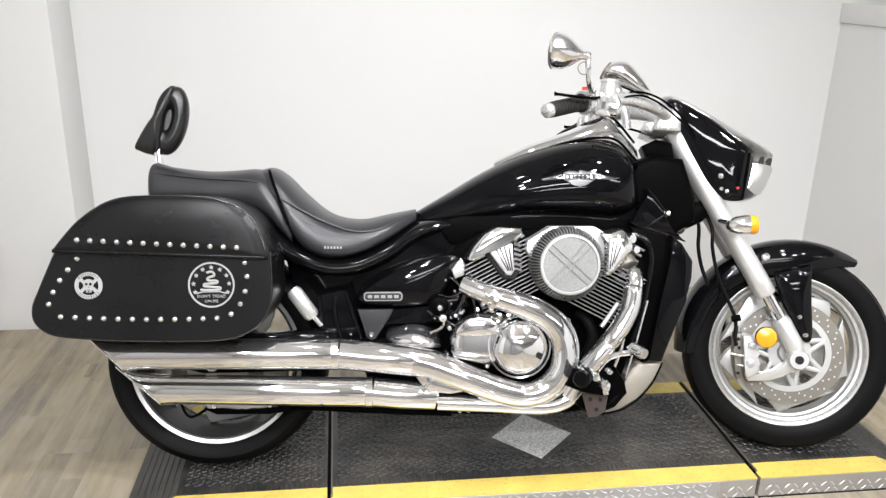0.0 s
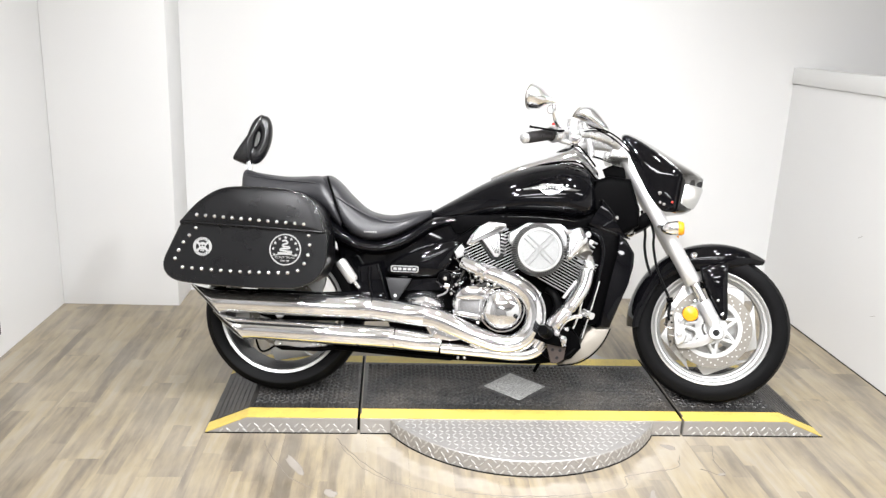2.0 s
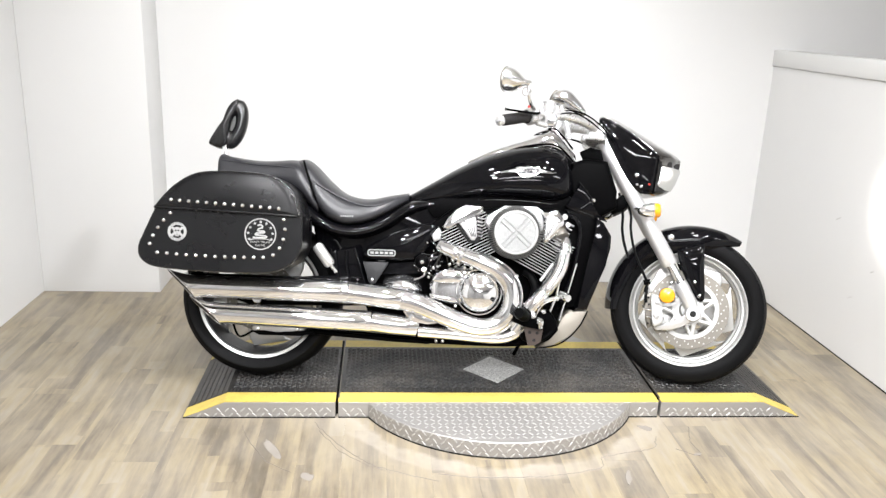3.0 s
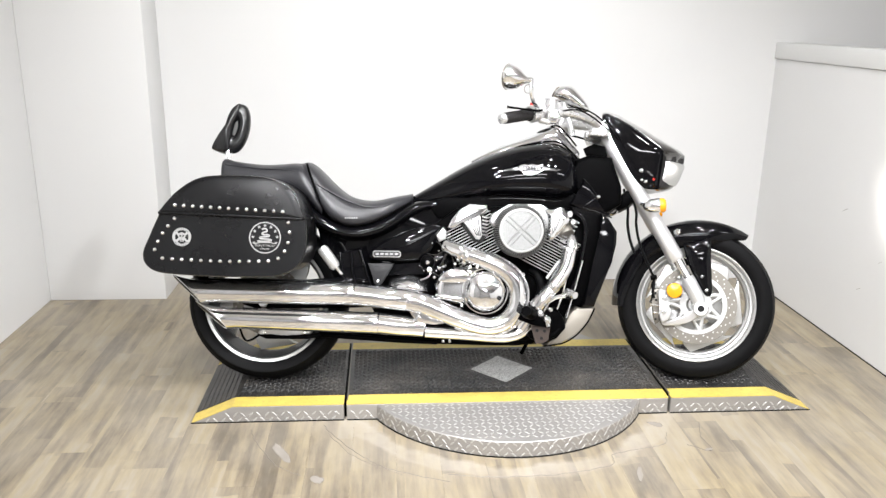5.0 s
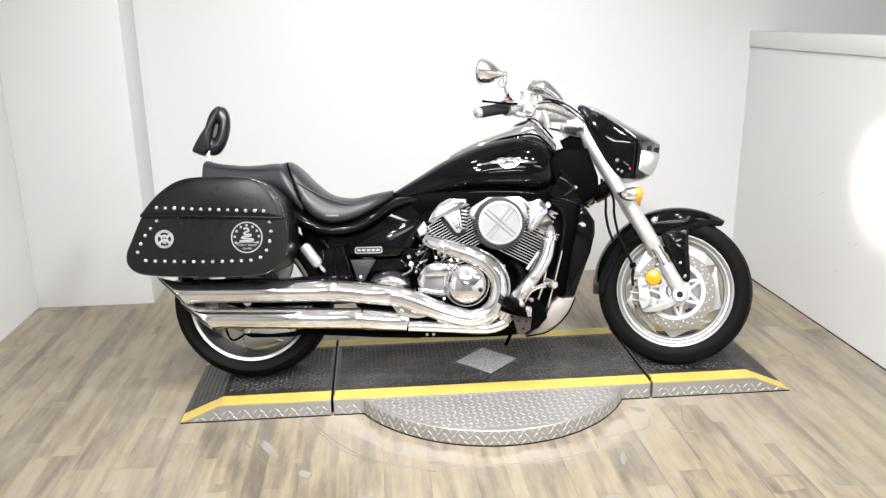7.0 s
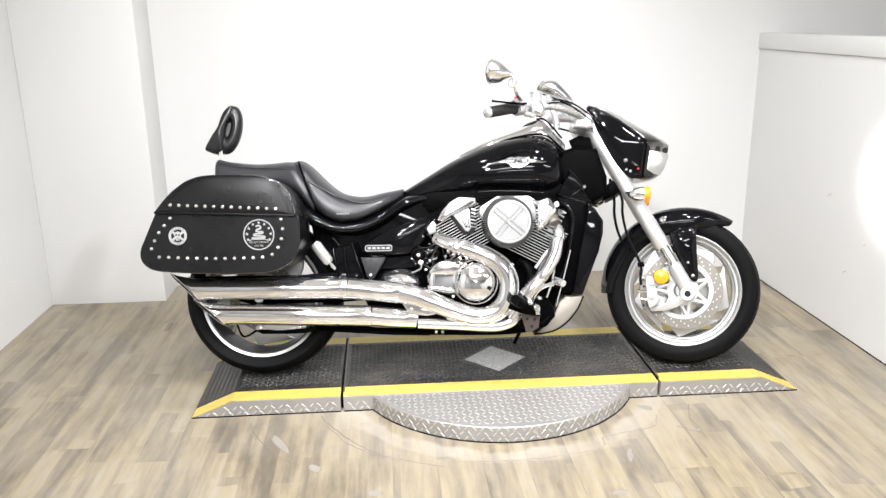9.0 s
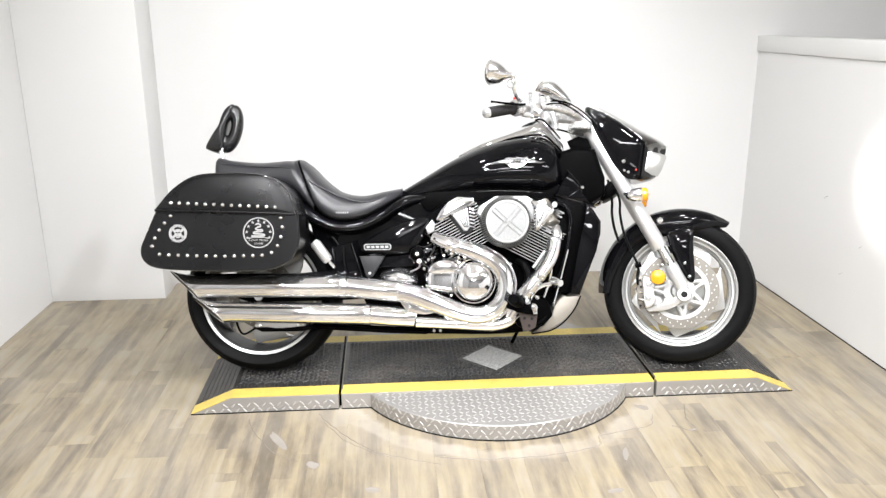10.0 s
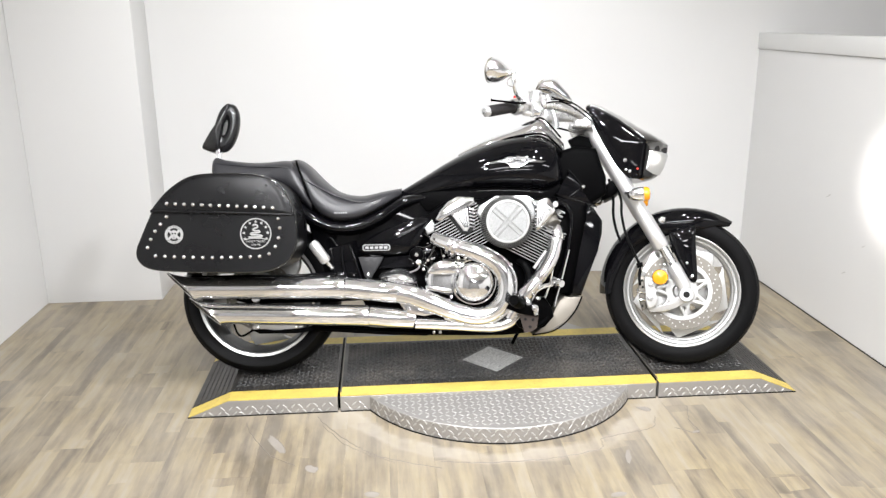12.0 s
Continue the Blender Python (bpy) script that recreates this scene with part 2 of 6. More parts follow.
def box_bm(x0, x1, y0, y1, z0, z1, bevel=0.0, seg=2):
    bm = bmesh.new()
    bmesh.ops.create_cube(bm, size=1)
    for v in bm.verts:
        v.co = Vector((x0 if v.co.x < 0 else x1, y0 if v.co.y < 0 else y1, z0 if v.co.z < 0 else z1))
    if bevel:
        bmesh.ops.bevel(bm, geom=bm.edges[:], offset=bevel, segments=seg, affect="EDGES", profile=0.5)
    return bm


def prism(outline, y0, y1, bevel=0.0, seg=2):
    """A side outline of (x, z) points, given thickness across from y0 to y1."""
    bm = bmesh.new()
    a = [bm.verts.new((x, y0, z)) for x, z in outline]
    b = [bm.verts.new((x, y1, z)) for x, z in outline]
    bm.faces.new(a)
    bm.faces.new(b[::-1])
    for i in range(len(a)):
        j = (i + 1) % len(a)
        bm.faces.new((a[i], a[j], b[j], b[i]))
    if bevel:
        rim = [e for e in bm.edges if abs(e.verts[0].co.y - e.verts[1].co.y) < 1e-6]
        bmesh.ops.bevel(bm, geom=rim, offset=bevel, segments=seg, affect="EDGES", profile=0.5, clamp_overlap=True)
    return bm


def spline(points, per=6, closed=False):
    """A smooth line through the points (Catmull-Rom)."""
    pts = [Vector(p) for p in points]
    n = len(pts)
    out = []
    for i in range(n if closed else n - 1):
        if closed:
            p0, p1, p2, p3 = (pts[(i + k) % n] for k in (-1, 0, 1, 2))
        else:
            p0, p1, p2, p3 = pts[max(i - 1, 0)], pts[i], pts[i + 1], pts[min(i + 2, n - 1)]
        for k in range(per):
            t = k / per
            out.append(0.5 * (2 * p1 + (p2 - p0) * t + (2 * p0 - 5 * p1 + 4 * p2 - p3) * t * t + (3 * p1 - p0 - 3 * p2 + p3) * t * t * t))
    if not closed:
        out.append(pts[-1])
    return out


def outline(points, per=5):
    """A smooth closed side outline from (x, z) points."""
    return [(p.x, p.y) for p in spline([(x, z, 0) for x, z in points], per, True)]


def loft(rings, cap=True, closed=False):
    bm = bmesh.new()
    rows = [[bm.verts.new(p) for p in ring] for ring in rings]
    n = len(rows[0])
    for i in range(len(rows) if closed else len(rows) - 1):
        a, b = rows[i], rows[(i + 1) % len(rows)]
        for k in range(n):
            bm.faces.new((a[k], a[(k + 1) % n], b[(k + 1) % n], b[k]))
    if cap and not closed:
        bm.faces.new(rows[0])
        bm.faces.new(rows[-1][::-1])
    return bm


def tube(path, radius, n=14, flat=1.0, closed=False):
    """A pipe along a line; radius is one number or one for each point; flat squeezes it across."""
    pts = [Vector(p) for p in path]
    radii = list(radius) if isinstance(radius, (list, tuple)) else [radius] * len(pts)
    rings, up = [], None
    for i, p in enumerate(pts):
        if closed:
            way = (pts[(i + 1) % len(pts)] - pts[i - 1]).normalized()
        else:
            way = (pts[min(i + 1, len(pts) - 1)] - pts[max(i - 1, 0)]).normalized()
        if up is None:
            up = way.cross(Vector((0, 1, 0)))
            if up.length < 0.1:
                up = way.cross(Vector((1, 0, 0)))
        up = (up - way * up.dot(way)).normalized()
        side = way.cross(up)
        rings.append([p + (up * math.cos(2 * math.pi * k / n) + side * math.sin(2 * math.pi * k / n) * flat) * radii[i] for k in range(n)])
    return loft(rings, not closed, closed)


def lathe(profile, n=48, centre=(0, 0, 0), closed=False):
    """Turns a profile of (radius, across) round the y axis through the centre."""
    cx, cy, cz = centre
    rings = [[(cx + r * math.cos(2 * math.pi * k / n), cy + y, cz + r * math.sin(2 * math.pi * k / n)) for k in range(n)] for r, y in profile]
    return loft(rings, True, closed)


def join(*bms):
    bm = bms[0]
    for other in bms[1:]:
        me = bpy.data.meshes.new("joint")
        other.to_mesh(me)
        other.free()
        bm.from_mesh(me)
        bpy.data.meshes.remove(me)
    return bm


def move(bm, m):
    bmesh.ops.transform(bm, matrix=m, verts=bm.verts)
    return bm


def pillow(points, y0, y1, edge, bulge):
    """A side outline with a rounded rim and a domed face at y0, running back to y1."""
    cx, cz = sum(p[0] for p in points) / len(points), sum(p[1] for p in points) / len(points)
    rings = []
    for y, q in ((y1, 1.0), (y0 + edge, 1.0), (y0 + edge * 0.45, 0.985), (y0 + edge * 0.12, 0.955), (y0, 0.91), (y0 - bulge * 0.4, 0.75), (y0 - bulge * 0.72, 0.52), (y0 - bulge * 0.93, 0.26), (y0 - bulge, 0.05)):
        rings.append([(cx + (x - cx) * q, y, cz + (zz - cz) * q) for x, zz in points])
    return loft(rings)


def hull(stations, n=28, power=2.4, mid=0.35, per=4):
    """A rounded body along x. Each station: x, top, bottom, half width. mid: the height of the widest line."""
    rings = []
    for x, top, bottom, w in [tuple(p) + (q.x,) for p, q in zip(spline([s[:3] for s in stations], per), spline([(s[3], 0, 0) for s in stations], per))]:
        zc = bottom + (top - bottom) * mid
        ring = []
        for k in range(n):
            a = 2 * math.pi * k / n
            c, s = math.cos(a), math.sin(a)
            yy = w * math.copysign(abs(c) ** (2 / power), c)
            h = (top - zc) if s > 0 else (zc - bottom)
            ring.append((x, yy, zc + h * math.copysign(abs(s) ** (2 / power), s)))
        rings.append(ring)
    return loft(rings)


def hull_side(stations, x, z, power=2.4, mid=0.35):
    """Half width of a hull() body at a place of its side."""
    for a, b in zip(stations, stations[1:]):
        if a[0] <= x <= b[0]:
            t = (x - a[0]) / (b[0] - a[0])
            top, bottom, w = (a[i] + (b[i] - a[i]) * t for i in (1, 2, 3))
            zc = bottom + (top - bottom) * mid
            h = (top - zc) if z > zc else (zc - bottom)
            s = min(1.0, abs(z - zc) / h)
            return w * (1 - s ** power) ** (1 / power)
    return 0.05

# ---- the room ----
LEFT, RIGHT, BACK, FRONT, FAR, TALL = -3.0, 0.90, 1.48, -8.0, 3.6, 3.2


def setting(name, bm, mat, label, category, parent=None):
    ob = part(name, bm, mat, parent, "", 30)
    return tagged(ob, label, category, "", "structure")


floor = setting("floor", box_bm(LEFT - 0.1, FAR + 0.1, FRONT - 0.1, BACK + 0.1, -0.06, -0.004), M_GAP, "wood-look vinyl plank floor in mixed tan and grey", "floor")
setting("wall_north", box_bm(LEFT - 0.1, FAR + 0.1, BACK, BACK + 0.12, -0.004, TALL), M_WALL, "plain white painted back wall", "wall")
# the side wall has an opening for the window
WIN_Y0, WIN_Y1, WIN_Z0, WIN_Z1 = -0.86, 0.50, 0.115, 2.05
west = join(
    box_bm(LEFT - 0.12, LEFT, -2.6, WIN_Y0, -0.004, TALL),
    box_bm(LEFT - 0.12, LEFT, WIN_Y1, BACK, -0.004, TALL),
    box_bm(LEFT - 0.12, LEFT, WIN_Y0, WIN_Y1, -0.004, WIN_Z0),
    box_bm(LEFT - 0.12, LEFT, WIN_Y0, WIN_Y1, WIN_Z1, TALL),
)
setting("wall_west", west, M_WALL, "plain white painted side wall with a framed window", "wall")
# unseen walls close the room; their grey is chosen for reflections
setting("wall_west_rear", box_bm(LEFT - 0.12, LEFT, FRONT, -2.6, -0.004, TALL), M_SHADE, "unseen plain grey side wall, toned for reflections", "wall")
setting("wall_east", box_bm(FAR, FAR + 0.12, FRONT, BACK, -0.004, TALL), M_SHADE, "unseen plain grey wall beyond the partition, toned for reflections", "wall")
setting("wall_south", box_bm(LEFT - 0.1, FAR + 0.1, FRONT - 0.12, FRONT, -0.004, TALL), M_SHADE, "unseen plain grey end wall closing the room, toned for reflections", "wall")
setting("ceiling", box_bm(LEFT - 0.1, FAR + 0.1, FRONT - 0.1, BACK + 0.1, TALL, TALL + 0.1), M_CEIL, "plain white painted ceiling", "ceiling")
setting("pillar", box_bm(LEFT, -2.405, 1.22, BACK, -0.004, TALL, 0.006), M_WALL, "white boxed-out pillar in the corner of the room", "pillar")
setting("partition_wall", box_bm(RIGHT, RIGHT + 0.11, FRONT, BACK, -0.004, 1.265), M_WALL, "white half-height partition wall", "wall")
# dark strip drawn in place of the thin gap under the partition
part("base_joint", box_bm(RIGHT - 0.003, RIGHT, -3.2, BACK, -0.004, 0.005), M_GROOVE, bpy.data.objects["partition_wall"], "dark strip standing in for the open joint along the floor")
for y, zz, w in ((0.62, 0.62, 0.02), (0.30, 0.46, 0.012), (0.42, 0.30, 0.016), (-0.05, 0.24, 0.02)):
    part("scuff", move(box_bm(-w, w, -0.0015, 0.0015, -0.0006, 0.0006), pose(RIGHT - 0.0004, y, zz, 0, 0, 90) @ pose(0, 0, 0, 0, 28)), M_SCUFF, bpy.data.objects["partition_wall"], "", 20)
setting("cap_rail", box_bm(RIGHT - 0.012, RIGHT + 0.122, FRONT, BACK - 0.002, 1.267, 1.352, 0.004), M_TRIM, "white painted cap on the half-height partition", "trim")

# window with a dark wooden frame and closed blinds
window = setting("window_1", box_bm(LEFT - 0.115, LEFT - 0.105, WIN_Y0, WIN_Y1, WIN_Z0, WIN_Z1), M_BLIND, "tall window with a dark wooden frame and closed white blinds", "window")
FW = 0.075
for y0, y1, z0, z1 in ((WIN_Y0, WIN_Y0 + FW, WIN_Z0, WIN_Z1), (WIN_Y1 - FW, WIN_Y1, WIN_Z0, WIN_Z1), (WIN_Y0 + FW, WIN_Y1 - FW, WIN_Z0, WIN_Z0 + FW), (WIN_Y0 + FW, WIN_Y1 - FW, WIN_Z1 - FW, WIN_Z1)):
    part("window_frame", box_bm(LEFT - 0.10, LEFT + 0.022, y0, y1, z0, z1, 0.004), M_WOOD, window, "dark stained wooden frame")
slat = bpy.data.meshes.new("slat")
bm = box_bm(-0.002, 0.002, WIN_Y0 + FW + 0.01, WIN_Y1 - FW - 0.01, -0.016, 0.016)
bm.to_mesh(slat)
bm.free()
slat.materials.append(M_BLIND)
z = WIN_Z0 + FW + 0.03
while z < WIN_Z1 - FW - 0.02:
    ob = new("slat", slat)
    ob.parent = window
    ob.matrix_basis = pose(LEFT - 0.045, 0, z, 0, 28)
    z += 0.028

# ---- turntable stand ----
CX, TOP, NEAR, DEEP = -0.78, 0.064, -0.149, 0.43
MAT = TOP + 0.004
platform = empty("display_turntable", pose(CX, 0, 0))
tagged(platform, "motorcycle turntable with rubber mat, yellow edges and checker plate sides", "display stand")
HALF, SEAM, SLOPE = 1.188, 0.621, 1.035
EDGE = 0.074


def stand_piece(name, profile):
    """A slice of the stand: side profile of (x, z), from the near to the far face."""
    return part(name, prism(profile, NEAR, DEEP, 0.002, 1), M_PLATE, platform, "bright aluminium checker plate", 20)


def ramp_z(x, lift=0.0):
    """Height of the ramp's upper face at x from the stand's middle."""
    return lift + TOP * min(1.0, max(0.0, (HALF - abs(x)) / (HALF - SLOPE)))


def strip(xs, y0, y1, lift):
    """A thin sheet that follows the upper face along x."""
    bm = bmesh.new()
    rows = []
    for x in xs:
        z = ramp_z(x)
        rows.append([bm.verts.new(p) for p in ((x, y0, z), (x, y1, z), (x, y1, z + lift), (x, y0, z + lift))])
    for a, b in zip(rows, rows[1:]):
        for k in range(4):
            bm.faces.new((a[k], a[(k + 1) % 4], b[(k + 1) % 4], b[k]))
    bm.faces.new(rows[0])
    bm.faces.new(rows[-1][::-1])
    return bm


stand_piece("centre_deck", [(-SEAM + 0.005, 0), (SEAM - 0.005, 0), (SEAM - 0.005, TOP), (-SEAM + 0.005, TOP)])
stand_piece("ramp", [(-HALF, 0), (-SEAM - 0.005, 0), (-SEAM - 0.005, TOP), (-SLOPE, TOP), (-HALF, 0.003)])
stand_piece("ramp", [(SEAM + 0.005, 0), (HALF, 0), (HALF, 0.003), (SLOPE, TOP), (SEAM + 0.005, TOP)])
part("round_base", lathe([(0.0, 0.0), (0.575, 0.0), (0.575, TOP - 0.006), (0.572, TOP - 0.003), (0.0, TOP - 0.003)], 128), M_PLATE, platform, "round checker plate base", 30, pose(0, 0.13, 0, 90) @ pose(0, 0, 0))
# dark strips draw the contact line where the stand meets the floor
part("contact_strip", lathe([(0.570, 0.0), (0.5775, 0.0), (0.5775, 0.0045), (0.570, 0.0045)], 128, (0, 0, 0), True), M_GROOVE, platform, "thin dark strip drawn along the foot of the round base", 30, pose(0, 0.13, 0, 90))
for x0, x1 in ((-HALF, -SEAM - 0.006), (-SEAM + 0.006, -0.50), (0.50, SEAM - 0.006), (SEAM + 0.006, HALF)):
    part("contact_strip", box_bm(x0, x1, NEAR - 0.0025, NEAR, 0.0, 0.004), M_GROOVE, platform, "thin dark strip drawn along the foot of the stand", 20)
SPANS = ((-HALF, -SLOPE, -SEAM - 0.005), (-SEAM + 0.005, 0.0, SEAM - 0.005), (SEAM + 0.005, SLOPE, HALF))
for a, b, c in SPANS:
    part("yellow_edge", strip((a, b, c), NEAR, NEAR + EDGE, 0.003), M_YELLOW, platform, "worn yellow safety stripe", 20)
    part("yellow_edge", strip((a, b, c), DEEP - EDGE, DEEP, 0.003), M_YELLOW, platform, "worn yellow safety stripe", 20)
    part("rubber_mat", strip((a, b, c), NEAR + EDGE, DEEP - EDGE, 0.004), M_MAT, platform, "black rubber mat", 20)


def bar_mesh(length, width, height):
    """A low ridge with sloped sides, 14 triangles."""
    bm = bmesh.new()
    a = [bm.verts.new((x * length / 2, y * width / 2, 0)) for x, y in ((-1, -0.3), (-0.5, -1), (0.5, -1), (1, 0.3), (0.5, 1), (-0.5, 1))]
    b = [bm.verts.new((x * length / 2 * 0.72, y * width / 2 * 0.5, height)) for x, y in ((-1, -0.3), (-0.5, -1), (0.5, -1), (1, 0.3), (0.5, 1), (-0.5, 1))]
    bm.faces.new(b)
    for k in range(6):
        bm.faces.new((a[k], a[(k + 1) % 6], b[(k + 1) % 6], b[k]))
    me = bpy.data.meshes.new("ridge")
    bm.to_mesh(me)
    co = [v.co.copy() for v in bm.verts]
    faces = [[v.index for v in f.verts] for f in bm.faces]
    bm.free()
    bpy.data.meshes.remove(me)
    return co, faces


def scatter(name, pattern, poses, mat, parent, label=""):
    """Many small ridges in one mesh."""
    co, faces = pattern
    verts, polys = [], []
    for m in poses:
        base = len(verts)
        verts += [m @ p for p in co]
        polys += [[i + base for i in f] for f in faces]
    me = bpy.data.meshes.new(name)
    me.from_pydata(verts, [], polys)
    me.materials.append(mat)
    ob = new(name, me)
    ob.parent = parent
    return tagged(ob, label, "", "", "stuff")


# raised lugs of the checker plate, on the near sides and on the round base
lug = bar_mesh(0.025, 0.0060, 0.0014)
poses = []
for row in range(3):
    for i in range(82):
        x = -HALF + 0.03 + (i + 0.5 * (row % 2)) * 0.0290
        z = 0.011 + row * 0.0205
        if z < ramp_z(x) - 0.012 and abs(abs(x) - SEAM) > 0.022 and not abs(x) < 0.515:
            poses.append(pose(x, NEAR, z) @ pose(0, 0, 0, 90) @ pose(0, 0, 0, 0, 0, 45 if (i + row) % 2 else -45))
for row in range(3):
    for i in range(62):
        a = math.pi + (i + 0.5 * (row % 2)) * math.pi / 62
        if 0.13 + 0.575 * math.sin(a) < NEAR - 0.005:
            m = Matrix.Translation((0.575 * math.cos(a), 0.13 + 0.575 * math.sin(a), 0.011 + row * 0.0205)) @ Matrix.Rotation(a + math.pi / 2, 4, "Z")
            poses.append(m @ pose(0, 0, 0, 90) @ pose(0, 0, 0, 0, 0, 45 if (i + row) % 2 else -45))
scatter("checker_relief", lug, poses, M_LUG, platform, "raised checker plate lugs")
poses = []
for i in range(-30, 31):
    for j in range(16):
        x, y = i * 0.0245, NEAR - 0.012 - j * 0.0245
        if x * x + (y - 0.13) ** 2 < 0.56 ** 2:
            poses.append(pose(x, y, TOP - 0.003, 0, 0, 45 if (i + j) % 2 else -45))
scatter("checker_relief", bar_mesh(0.0215, 0.0056, 0.0013), poses, M_LUG, platform, "raised checker plate lugs")

# chevron tread of the mat; the slopes carry ribs across, the border a fine rib
tread = bar_mesh(0.0215, 0.0082, 0.0040)
DIAMOND = (0.008, 0.131)
poses = []
for i in range(-56, 57):
    for j in range(27):
        x, y = i * 0.0184, NEAR + EDGE + 0.040 + (j + 0.5 * (i % 2)) * 0.0148
        if abs(x) > SLOPE - 0.02 or abs(abs(x) - SEAM) < 0.018 or y > DEEP - EDGE - 0.02:
            continue
        if abs(x - DIAMOND[0]) + abs(y - DIAMOND[1]) < 0.15:
            continue
        poses.append(pose(x, y, MAT, 0, 0, 30 if (i + j) % 2 else -30))
scatter("mat_tread", tread, poses, M_MAT, platform, "raised chevron tread of the mat")
rib = bar_mesh(0.034, 0.009, 0.0025)
poses = [pose(i * 0.014, NEAR + EDGE + 0.017, MAT, 0, 0, 90) for i in range(-73, 74) if abs(abs(i * 0.014) - SEAM) > 0.016]
scatter("mat_border", rib, poses, M_MAT, platform, "ribbed border of the mat")
for side in (-1, 1):
    for k in range(7):
        x = side * (SLOPE + 0.006 + k * 0.0205)
        slope = math.degrees(math.atan2(TOP, HALF - SLOPE)) * side
        part("rib", box_bm(-0.005, 0.005, NEAR + EDGE + 0.004, DEEP - EDGE - 0.004, 0, 0.003, 0.001, 1), M_MAT, platform, "", 20, pose(x, 0, ramp_z(x, 0.003), 0, slope, 0))
part("diamond_plate", box_bm(-0.09, 0.09, -0.09, 0.09, 0, 0.003, 0.001, 1), M_GRANITE, platform, "grey gritty diamond-shaped plate", 20, pose(*DIAMOND, MAT, 0, 0, 45))
for side in (-1, 1):
    part("seam_trim", box_bm(side * SEAM + 0.005, side * SEAM + 0.010, NEAR + EDGE * 0.4, DEEP, TOP, MAT + 0.0035, 0.001, 1), M_STEEL, platform, "thin bright metal edge", 20)
    part("seam_strip", box_bm(side * SEAM - 0.0045, side * SEAM + 0.0045, NEAR + 0.03, DEEP, 0.0, TOP + 0.001), M_PLASTIC, platform, "dark joint between the stand's sections", 20)

# ---- the motorcycle ----
LEAN, TURN, STEER = -16.0, -3.2, -18.5
BIKE = pose(0, 0, MAT, 0, 0, TURN) @ pose(0, 0, 0, LEAN)
FORK = BIKE.inverted() @ pose(0, 0, MAT, 0, 0, STEER) @ pose(0, 0, 0, LEAN)
bike = empty("motorcycle", BIKE)
tagged(bike, "black cruiser motorcycle with chrome exhausts and a studded leather saddlebag", "motorcycle")


def group(name, m=None, label=""):
    ob = empty(name, m, bike)
    return tagged(ob, label) if label else ob


def tyre_profile(r, w, crown):
    """A tyre's cross-section, (radius, across)."""
    pts = [(r - crown * 1.5, -w * 0.70), (r - crown * 1.1, -w * 0.95), (r - crown * 0.62, -w), (r - crown * 0.28, -w * 0.88), (r - crown * 0.06, -w * 0.5), (r, 0)]
    return pts + [(a, -b) for a, b in pts[-2::-1]]


def paddle(r0, r1, w0, w1, sweep, y0, y1):
    """One broad swept wheel spoke, from hub to rim."""
    left, right = [], []
    for k in range(7):
        t = k / 6
        r, a = r0 + (r1 - r0) * t, math.radians(sweep) * t * t
        w = (w0 + (w1 - w0) * t ** 1.5) / r / 2
        left.append((r * math.cos(a - w), r * math.sin(a - w)))
        right.append((r * math.cos(a + w), r * math.sin(a + w)))
    return prism(left + right[::-1], y0, y1, 0.005, 2)


def tread_grooves(wheel, r, w, crown, count, slant):
    """Dark grooves that run slantwise from the tread over the shoulder, as thin inlays on its curve."""
    profile = tyre_profile(r, w, crown)
    across, radii = [b for a, b in profile], [a for a, b in profile]
    for side in (-1, 1):
        for reach in ((0.18, 0.90, 0.0), (0.42, 0.80, 0.5)):
            verts, faces = [], []
            for k in range(7):
                t = k / 6
                y = side * w * (reach[0] + (reach[1] - reach[0]) * t)
                q = float(np.interp(y, across, radii)) + 0.0007
                a = radians(slant) * (t - 0.5) * (reach[1] - reach[0]) + 2 * math.pi * reach[2] / count
                half = 0.0030 * math.sin(math.pi * (0.12 + 0.76 * t)) / r
                for d in (-half, half):
                    verts.append(Vector((q * math.sin(a + d), y, q * math.cos(a + d))))
                if k:
                    faces.append((2 * k - 2, 2 * k - 1, 2 * k + 1, 2 * k))
            poses = [Matrix.Rotation(2 * math.pi * k / count, 4, "Y") for k in range(count)]
            scatter("tread_groove", (verts, faces), poses, M_GROOVE, wheel, "grooves of the tyre tread")


# front wheel
front = group("front_wheel", FORK @ pose(-0.030, 0, 0.305), "silver five-spoke cast front wheel")
part("tyre", lathe(tyre_profile(0.304, 0.066, 0.058), 96, (0, 0, 0), True), M_RUBBER, front, "black treaded rubber tyre")
tread_grooves(front, 0.304, 0.066, 0.058, 30, 13)
part("rim", lathe([(0.234, -0.052), (0.226, -0.056), (0.219, -0.052), (0.214, -0.043), (0.206, -0.041), (0.203, -0.030), (0.196, -0.026), (0.193, 0.0), (0.196, 0.026), (0.206, 0.041), (0.219, 0.052), (0.226, 0.056), (0.234, 0.052)], 96, (0, 0, 0), True), M_ALLOY, front, "silver cast rim")
for k in range(5):
    part("spoke", move(paddle(0.04, 0.198, 0.060, 0.194, 34, -0.018, 0.018), Matrix.Rotation(-radians(48 + 72 * k), 4, "Y")), M_ALLOY, front)
part("hub", lathe([(0.0, -0.075), (0.028, -0.075), (0.034, -0.06), (0.05, -0.045), (0.055, -0.02), (0.055, 0.02), (0.05, 0.045), (0.034, 0.06), (0.028, 0.075), (0.0, 0.075)], 40), M_ALLOY, front)


